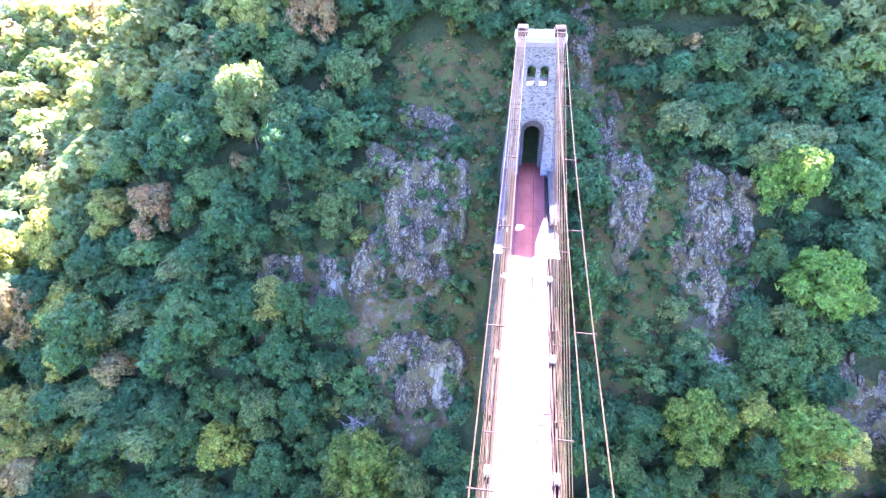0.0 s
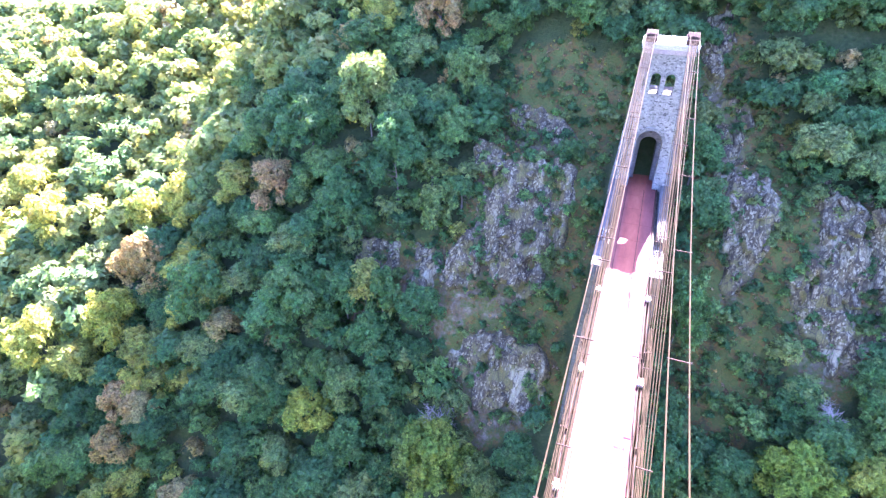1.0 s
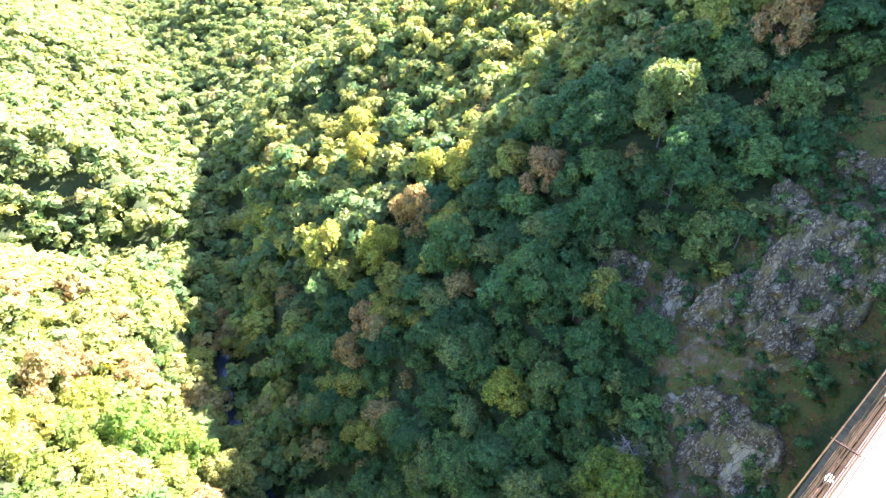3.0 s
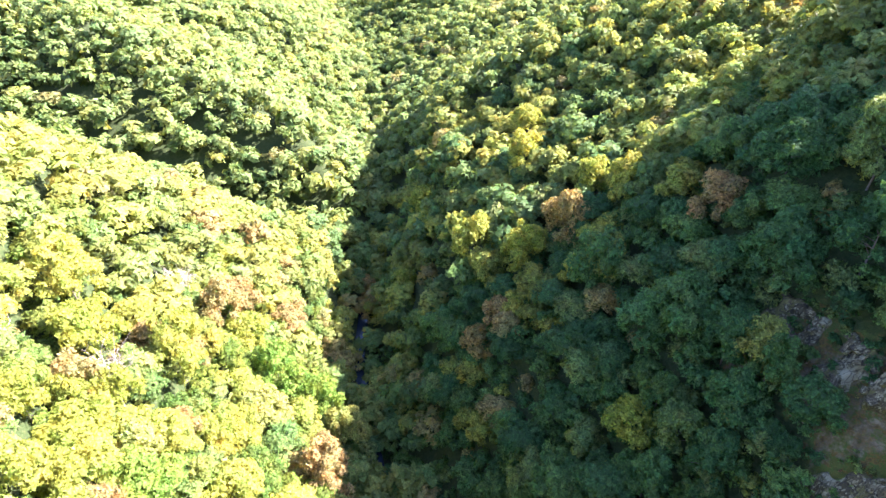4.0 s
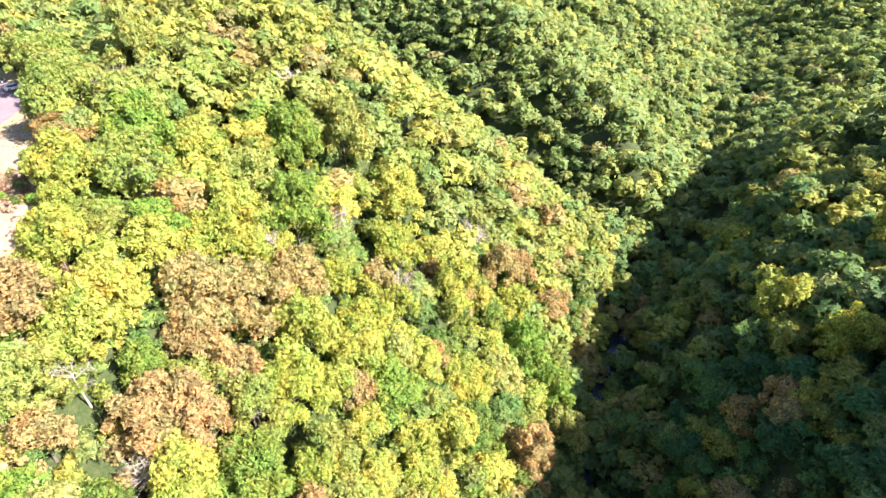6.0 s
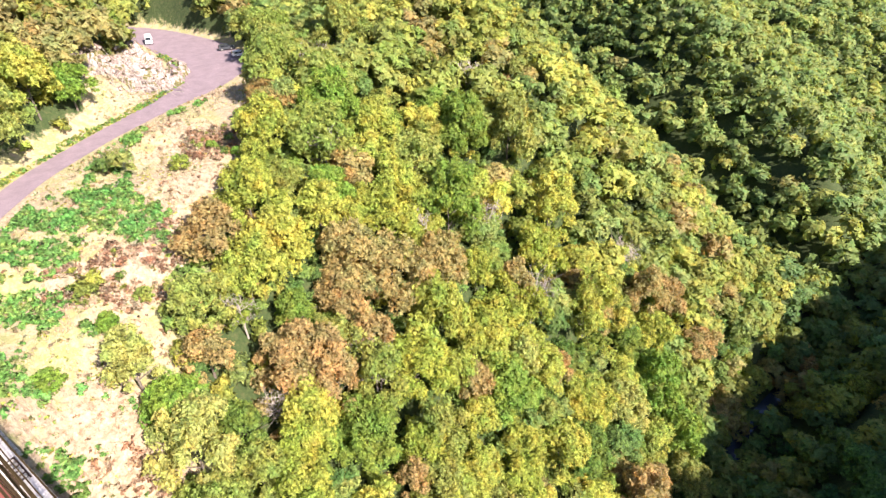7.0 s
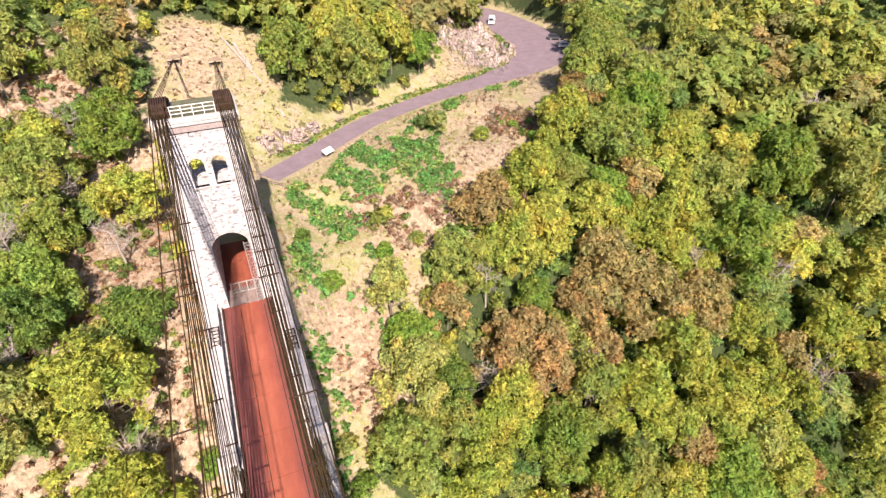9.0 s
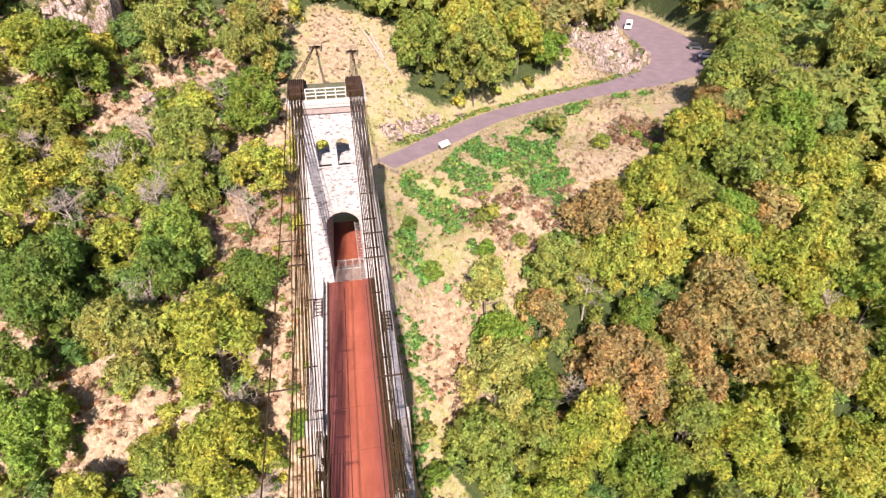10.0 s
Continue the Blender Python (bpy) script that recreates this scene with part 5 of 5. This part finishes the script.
def tufts(name, label, x, y, r, tall, material):
    """Tufts of dry stalks as thin blades."""
    g = np.random.default_rng(3)
    z = height(x, y)
    n = 9
    base = np.repeat(np.stack([x, y, z - 0.05], -1), n, 0) + g.normal(size=(len(x) * n, 3)) * (0.16, 0.16, 0)
    d = g.normal(size=base.shape) * (0.5, 0.5, 0) + (0, 0, 1)
    tip = base + unit(d) * (tall * g.uniform(0.5, 1.2, (len(base), 1)))
    side = unit(np.cross(d, g.normal(size=d.shape))) * 0.05
    t = np.stack([base - side, base + side, tip], 1)
    me = raw_mesh(name, t.reshape(-1, 3), np.arange(len(t) * 3).reshape(-1, 3))
    me.materials.append(material)
    return tagged(new(name, me), label, "grass", kind="stuff")


STRAW = surface("dry_straw", [(0.3, (0.3, 0.25, 0.14)), (0.7, (0.47, 0.4, 0.26))], 0.5, 0.9, bumps=(0, 0.01))
MOOR = surface("moor_grass", [(0.3, (0.08, 0.1, 0.025)), (0.7, (0.17, 0.15, 0.05))], 0.4, 0.9, bumps=(0, 0.01))
RUSSET = surface("russet_bracken", [(0.3, (0.3, 0.17, 0.11)), (0.7, (0.48, 0.34, 0.24))], 0.4, 0.9, bumps=(0, 0.01))
TUSSOCK = light_crowns(6, 26, 0.45, 4, 1, 33)
x, y, r = scatter(CLEARING, 3000, 57)
ob = woods("straw_tussocks", "pale dry grass tussocks on the cleared bank", x, y, 0.16 + 0.24 * r, np.where(vnoise(x / 6, y / 6, 35) > 0.28, 5, np.where(r < 0.06, 3, np.where(r < 0.5 + 0.4 * vnoise(x / 5, y / 5, 37), 1, 4))), TUSSOCK, r, -0.25)
ob["category"] = "grass"
x, y, r = scatter(BRACKEN + [(30, -70, 26, 48, 0), (35, -115, 24, 10, 0)], 2600, 58)
rx2, ry2, rr = scatter([(-28, -69, 8.5, 4.5, 15), (-55, -86, 6, 7, 25), (-19, -72, 4, 3, 0), (-12, -46, 3, 4, 0)], 620, 59)
x, y, r = np.append(x, rx2), np.append(y, ry2), np.append(r, 0.3 + 0.6 * rr)
ob = woods("bracken_clumps", "russet bracken clumps on the open bank", x, y, 0.25 + 0.45 * r, np.where(r < 0.25, 4, 5), TUSSOCK, r, -0.25)
ob["category"] = "bracken"
x, y, r = scatter(CLEARING, 4500, 54)
tufts("dry_grass", "dry straw coloured grass on the cleared bank", x, y, r, 0.55, STRAW)
x, y, r = scatter(HEATH, 4200, 56)
tufts("heath_grass", "olive moor grass between the rocks", x, y, r, 0.5, MOOR)
x, y, r = scatter(BRACKEN + [(-22, -70, 9, 6, 20), (-34, -76, 5, 4, 0), (-13, -52, 4, 8, 0)], 4000, 55)
tufts("dry_bracken", "russet dry bracken on the open bank", x, y, r, 0.6, RUSSET)

for k, (x, y, s) in enumerate([(-45, -42, 1.2), (-71, -52, 1.1), (-89, -48, 1.1), (-84, -33, 1.3), (-119, -25, 1.1), (-33, -55, 0.8), (-110, -67, 1.0), (-88, -94, 1.1), (25, -56, 0.8), (15, -44, 0.8), (14, -37, 0.9), (30, -88, 1.0), (38, -72, 0.9), (-25, 57, 0.9), (32, 68, 0.8), (20, -96, 0.8), (33, -80, 1.0), (47, -88, 0.9), (27, -74, 0.9), (22, -84, 0.9), (14, -70, 0.8), (-66, -70, 1.0), (-30, -46, 0.8)]):
    bare_tree(x, y, k, s)



def bush(x, y, radius, hue, k):
    """A low bush that stands by itself: a few stems and a leafy dome."""
    t = thing("bush", "rounded green bush standing alone on dry grass", "bush", "bushes on the open bank", at=(x, y, float(height(x, y))))
    bm = bmesh.new()
    for q in range(4):
        stem(bm, Vector((0, 0, -0.2)), Vector((math.cos(q * 1.6) * radius * 0.4, math.sin(q * 1.6) * radius * 0.4, radius * 0.8)), 0.05, 0.02)
    part("stem", bm, BARK, t)
    c = new("crown", VARIANTS[k % 8][1])
    c.parent, c.location, c.rotation_euler, c.scale = t, (0, 0, -0.1 * radius), (0, 0, k * 1.1), (radius, radius, radius * 0.8)
    for slot, m in zip(c.material_slots, LEAVES[hue]):
        slot.link = "OBJECT"
        slot.material = m


BUSHES = [(7.6, -44.1, 2.2), (-7.2, -43.2, 1.7), (-8.1, -39.6, 2.0), (5.1, -45.1, 1.0), (-19.7, -62.6, 1.7), (-25.7, -65.1, 1.4), (-11.1, -59.4, 1.8), (11.5, -75.7, 0.9), (8.9, -70.9, 0.9), (25.6, -101.2, 1.8), (-45.8, -83.4, 1.7), (-55.1, -80.3, 1.4), (-8.9, -66.2, 1.3)]
for k, (x, y, radius) in enumerate(BUSHES):
    bush(x, y, radius, "yellow" if k == 10 else "green", k)

# green verges along the road, and cut branches on the cutting
g = np.random.default_rng(91)
gx, gy = g.uniform(-92, -9, 40000), g.uniform(-156, -84, 40000)
gd, gs = to_line(gx, gy, ROAD)
half = np.interp(gs, [2, 6, 7, 8, 11], [2.5, 2.6, 3.4, 6.8, 9.4])
upper = gy < np.interp(gx, [-86, -74, -60, -45, -29, -16], [-128, -118, -112, -107, -100, -90]) 
ok = upper & (gd > half + 0.2) & (gd < half + 1.9 + 0.9 * vnoise(gx / 4, gy / 4, 92)) & (gs < 9.0)
gx, gy = gx[ok][:1900], gy[ok][:1900]
gr = g.random(len(gx))
ob = woods("verge_grass", "bright green grass verge along the road", gx, gy, 0.16 + 0.22 * gr, np.where(gr < 0.75, 1, 3), TUSSOCK, gr, -0.2)
ob["category"] = "grass"
bm = bmesh.new()
for _ in range(230):
    bxx, byy = -64 + g.normal() * 3.6, -125 + g.normal() * 4.0
    p = Vector((bxx, byy, float(height(bxx, byy)) + g.uniform(0.5, 1.7)))
    d = Vector((g.normal() * 0.5, 1.0, -0.25 + g.normal() * 0.3)).normalized() * g.uniform(1.2, 3.6)
    stem(bm, p - d * 0.5, p + d * 0.5, 0.09, 0.03, 4)
tagged(new("cut_branches", mesh_of("cut_branches", bm, DEAD)), "pale cut branches heaped on the road cutting", "branches", kind="stuff")

DUSTY = surface("dusty_concrete", [(0.3, (0.2, 0.14, 0.12)), (0.7, (0.3, 0.24, 0.21))], 1.0, 0.9)


# ---- small things on the road side ----
def barrier(a, b):
    t = thing("timber_barrier", "low timber barrier rail across the path", "barrier")
    a, b = Vector((*a, float(height(*a)))), Vector((*b, float(height(*b))))
    part("rail", tube(bmesh.new(), [a + Vector((0, 0, 0.75)), b + Vector((0, 0, 0.75))], 0.11, 8), PLANK, t)
    part("rail", tube(bmesh.new(), [a + Vector((0, 0, 0.35)), b + Vector((0, 0, 0.35))], 0.08, 8), PLANK, t)
    for s in (0.03, 0.5, 0.97):
        p = a.lerp(b, s)
        part("post", bx(p.x - 0.1, p.x + 0.1, p.y - 0.1, p.y + 0.1, p.z - 0.3, p.z + 0.9, 0.02), PLANK, t)


barrier((-5.7, -82.5), (-9.0, -79.3))


def info_board(x, y, turn):
    t = thing("information_board", "white sloping information panel on two posts beside the road", "sign", at=(x, y, float(height(x, y))))
    t.rotation_euler = (0, 0, radians(turn))
    part("panel", bx(-1.1, 1.1, -0.55, 0.55, -0.03, 0.03, 0.01, turn=pose(0, 0, 1.15, -35)), WHITE, t, "white panel")
    part("frame", bx(-1.16, 1.16, -0.6, 0.6, -0.09, -0.035, 0.01, turn=pose(0, 0, 1.15, -35)), PLANK, t)
    for s in (-0.85, 0.85):
        part("post", bx(s - 0.06, s + 0.06, -0.06, 0.06, -0.3, 1.1, 0.01), PLANK, t)
    for k in range(4):
        part("text_bar", bx(-0.85, 0.2 + 0.15 * (k % 2), 0.3 - 0.16 * k, 0.36 - 0.16 * k, 0.034, 0.038, turn=pose(0, 0, 1.15, -35)), GALV, t)


info_board(-17.9, -87.4, 35)


def picnic_table(x, y, turn, label):
    t = thing("picnic_table", label, "picnic table", "picnic tables by the road", at=(x, y, float(height(x, y))))
    t.rotation_euler = (0, 0, radians(turn))
    for k in range(4):
        part("tabletop_plank", bx(-0.9, 0.9, -0.38 + 0.19 * k, -0.2 + 0.19 * k, 0.7, 0.75, 0.008), PLANK, t)
    for s in (-1, 1):
        for k in range(2):
            o = s * 0.72 + 0.1 * k - 0.05
            part("bench_plank", bx(-0.9, 0.9, o - 0.09, o + 0.005, 0.41, 0.45, 0.008), PLANK, t)
        for q in (-0.6, 0.6):
            part("leg", tube(bmesh.new(), [(q, s * 0.25, 0.7), (q, s * 0.62, -0.05)], 0.05), PLANK, t)
            part("brace", bx(q - 0.04, q + 0.04, min(0, s * 0.78), max(0, s * 0.78), 0.35, 0.41), PLANK, t)


picnic_table(-80.6, -137.8, 20, "weathered timber picnic table on the grass by the car park")
picnic_table(-23.3, -101.2, 35, "weathered timber picnic table on the road's verge")
picnic_table(-15.3, -94.4, 35, "weathered timber picnic table below the rock bank")


def vehicle(name, label, x, y, turn, paint, profile, half, wheel_at, windows):
    """A car: body lofted from a side profile, glass, lamps and wheels."""
    t = thing(name, label, "car", "parked vehicles", at=(x, y, 0.08))
    t.rotation_euler = (0, 0, radians(turn))
    bm = bmesh.new()
    rows = []
    for sy, inset in ((-1, 0.16), (-1, 0.0), (1, 0.0), (1, 0.16)):
        rows.append([bm.verts.new((px_, sy * (half - inset - (0.14 if pz > 1.0 else 0)), pz - (0.0 if not inset else 0.05))) for px_, pz in profile])
    n = len(profile)
    for a, b in zip(rows, rows[1:]):
        for k in range(n):
            bm.faces.new((a[k], a[(k + 1) % n], b[(k + 1) % n], b[k]))
    bm.faces.new(rows[0][::-1])
    bm.faces.new(rows[-1])
    bmesh.ops.recalc_face_normals(bm, faces=bm.faces)
    part("body", bm, paint, t)
    for x0, x1, z0, z1, lean in windows:
        for s in (-1, 1):
            y0 = s * (half - 0.13)
            part("side_window", bx(x0, x1, min(y0, y0 + s * 0.02), max(y0, y0 + s * 0.02), z0, z1, 0.005), GLASS, t)
    for wx in wheel_at:
        for s in (-1, 1):
            w = new("wheel")
            w.parent, w.location = t, (wx, s * (half - 0.1), 0.32)
            part("tyre", tube(bmesh.new(), [(0, -0.11, 0), (0, 0.11, 0)], 0.32, 16), TYRE, w)
            part("rim", tube(bmesh.new(), [(0, -0.125, 0), (0, 0.125, 0)], 0.19, 10), GALV, w)
    xs = [p[0] for p in profile]
    for s in (-1, 1):
        part("headlight", bx(max(xs) - 0.05, max(xs) + 0.02, s * (half - 0.35) - 0.15, s * (half - 0.35) + 0.15, 0.62, 0.8, 0.02), WHITE, t)
        part("tail_light", bx(min(xs) - 0.02, min(xs) + 0.05, s * (half - 0.25) - 0.09, s * (half - 0.25) + 0.09, 0.75, 1.0, 0.02), RED_DECK, t)
    return t


VAN = [(-2.4, 0.35), (-2.45, 1.0), (-2.35, 2.0), (0.9, 2.05), (1.45, 1.75), (1.85, 1.15), (2.4, 0.95), (2.45, 0.35)]
CAR = [(-2.0, 0.35), (-2.05, 0.85), (-1.8, 1.35), (-0.6, 1.48), (0.5, 1.42), (1.15, 0.98), (2.0, 0.8), (2.05, 0.35)]
van = vehicle("van", "white van parked at the edge of the car park", -87.3, -160.0, 60, CAR_WHITE, VAN, 0.95, (-1.5, 1.55), [(-1.9, -0.6, 1.25, 1.75, 0), (0.2, 1.2, 1.25, 1.75, 0)])
part("windscreen", bx(-0.4, 0.4, -0.7, 0.7, -0.015, 0.015, turn=pose(1.68, 0, 1.47, 0, 57)), GLASS, van, "dark windscreen")
part("rear_window", bx(-2.44, -2.4, -0.65, 0.65, 1.2, 1.75, 0.005), GLASS, van)
for x, y, turn, paint, label in ((-95.4, -136.0, 150, CAR_GREY, "dark grey car parked in tree shade"), (-93.6, -128.0, 155, CAR_WHITE, "pale car parked in tree shade")):
    car = vehicle("car", label, x, y, turn, paint, CAR, 0.87, (-1.25, 1.3), [(-1.4, -0.4, 0.98, 1.3, 0), (-0.3, 0.55, 0.98, 1.3, 0)])
    part("windscreen", bx(-0.42, 0.42, -0.62, 0.62, -0.015, 0.015, turn=pose(0.84, 0, 1.23, 0, 34)), GLASS, car, "dark windscreen")
    part("rear_window", bx(-0.28, 0.28, -0.6, 0.6, -0.015, 0.015, turn=pose(-1.95, 0, 1.12, 0, -63)), GLASS, car)


def log(a, b, r):
    g = [Vector((*p, float(height(*p)) + r * 0.7)) for p in (a, b)]
    t = thing("fallen_trunk", "pale barkless fallen tree trunk on the bank", "log", "fallen trunks")
    bm = bmesh.new()
    mid = g[0].lerp(g[1], 0.5) + Vector((0, 0, 0.25))
    tube(bm, [g[0], mid, g[1]], r, 8)
    part("stem", bm, DEAD, t)
    for s in (0.6, 0.75, 0.9):
        p = g[0].lerp(g[1], s)
        bm = bmesh.new()
        stem(bm, p, p + Vector((random.uniform(-1, 1), random.uniform(-1, 1), 1.3)), r * 0.45, 0.03)
        part("limb", bm, DEAD, t)


log((-7.6, -116.3), (-12.9, -99.2), 0.28)
log((-5.6, -118), (-10.6, -106), 0.2)
log((-33.0, -84.0), (-36.2, -85.6), 0.16)

# ---- fittings of the portal on the road side ----
gate = thing("portal_gate", "grey steel barrier fence across the portal", "gate", at=(0, -55.3, 0))
for z in (0.12, 1.5):
    part("rail", bx(-2.3, 1.35, -0.04, 0.04, z, z + 0.07, 0.01), GALV, gate)
for x in np.linspace(-2.28, 1.33, 5):
    part("post", bx(x - 0.045, x + 0.045, -0.05, 0.05, 0, 1.66, 0.01), GALV, gate)
for k in range(24):
    x = -2.2 + 0.148 * k
    part("bar", bx(x - 0.018, x + 0.018, -0.018, 0.018, 0.19, 1.5), GALV, gate)
part("foot_plate", bx(-2.3, 1.35, -0.25, 0.25, 0.0, 0.03), GALV, gate)

pad = tagged(new("threshold_slab", mesh_of("threshold_slab", bx(-1.93, 1.93, -56.2, -53.0, 0.004, 0.05, 0.015), DUSTY)), "worn grey concrete slab before the portal", "slab", kind="structure")

ladder = thing("portal_ladder", "grey steel lattice ladder standing by the portal jamb", "ladder", at=(-1.6, -52.9, 0.0))
for x in (-0.28, 0.28):
    part("rail", bx(x - 0.035, x + 0.035, -0.035, 0.035, 0, 8.6, 0.008), GALV, ladder)
for k in range(21):
    z = 0.35 + 0.4 * k
    part("rung", bx(-0.25, 0.25, -0.02, 0.02, z - 0.02, z + 0.02), GALV, ladder)
    if k < 20:
        part("brace", tube(bmesh.new(), [(-0.25 if k % 2 else 0.25, 0, z), (0.25 if k % 2 else -0.25, 0, z + 0.4)], 0.016, 4), GALV, ladder)


def rope_sockets(sx, y, label):
    """A rusty frame with rope sockets on the parapet."""
    t = thing("cable_anchor_frame", label, "cable anchor", "cable anchors on the parapets", at=(sx * 3.75, y, 0.9))
    for s in (-0.45, 0.45):
        part("beam", bx(s - 0.07, s + 0.07, -1.6, 1.6, 0, 0.16, 0.02), STEEL, t)
    for k in range(6):
        part("tie", bx(-0.5, 0.5, -1.45 + 0.56 * k, -1.33 + 0.56 * k, 0.164, 0.24, 0.01), STEEL, t)
        part("socket", tube(bmesh.new(), [(0.25 * (-1) ** k, -1.4 + 0.5 * k, 0.2), (0.25 * (-1) ** k, -1.0 + 0.5 * k, 0.34)], 0.08, 8), GALV, t)


rope_sockets(1, -47.5, "rusty cable anchor frame on the pale parapet")
rope_sockets(-1, -44.0, "rusty cable anchor frame on the pale parapet")
rope_sockets(1, 70.0, "rusty cable anchor frame on the grey parapet")
rope_sockets(-1, 68.0, "rusty cable anchor frame on the grey parapet")


# ---- ropes and clamps along the deck's edges ----
for sx in (1, -1):
    t = thing("edge_cable", "rusty longitudinal ropes with clamps along the deck edge", "cable", "edge cables of the deck")
    for k in range(4):
        x = sx * (3.3 + 0.13 * k)
        part("rope", tube(bmesh.new(), [(x, y, 0.25 + 0.9 * ((y - 9) / 42) ** 2) for y in np.linspace(-32, 50, 15)], 0.04, 5), ROPE, t)
    for k in range(7):
        y = -27 + 12.2 * k
        z = 0.25 + 0.9 * ((y - 9) / 42) ** 2
        part("clamp", bx(sx * 3.5 - 0.26, sx * 3.5 + 0.26, y - 0.07, y + 0.07, z - 0.06, z + 0.07, 0.02), STEEL, t)
        part("bracket", bx(sx * 3.2 - 0.3, sx * 3.2 + 0.3, y - 0.05, y + 0.05, -0.35, z - 0.094), STEEL, t)
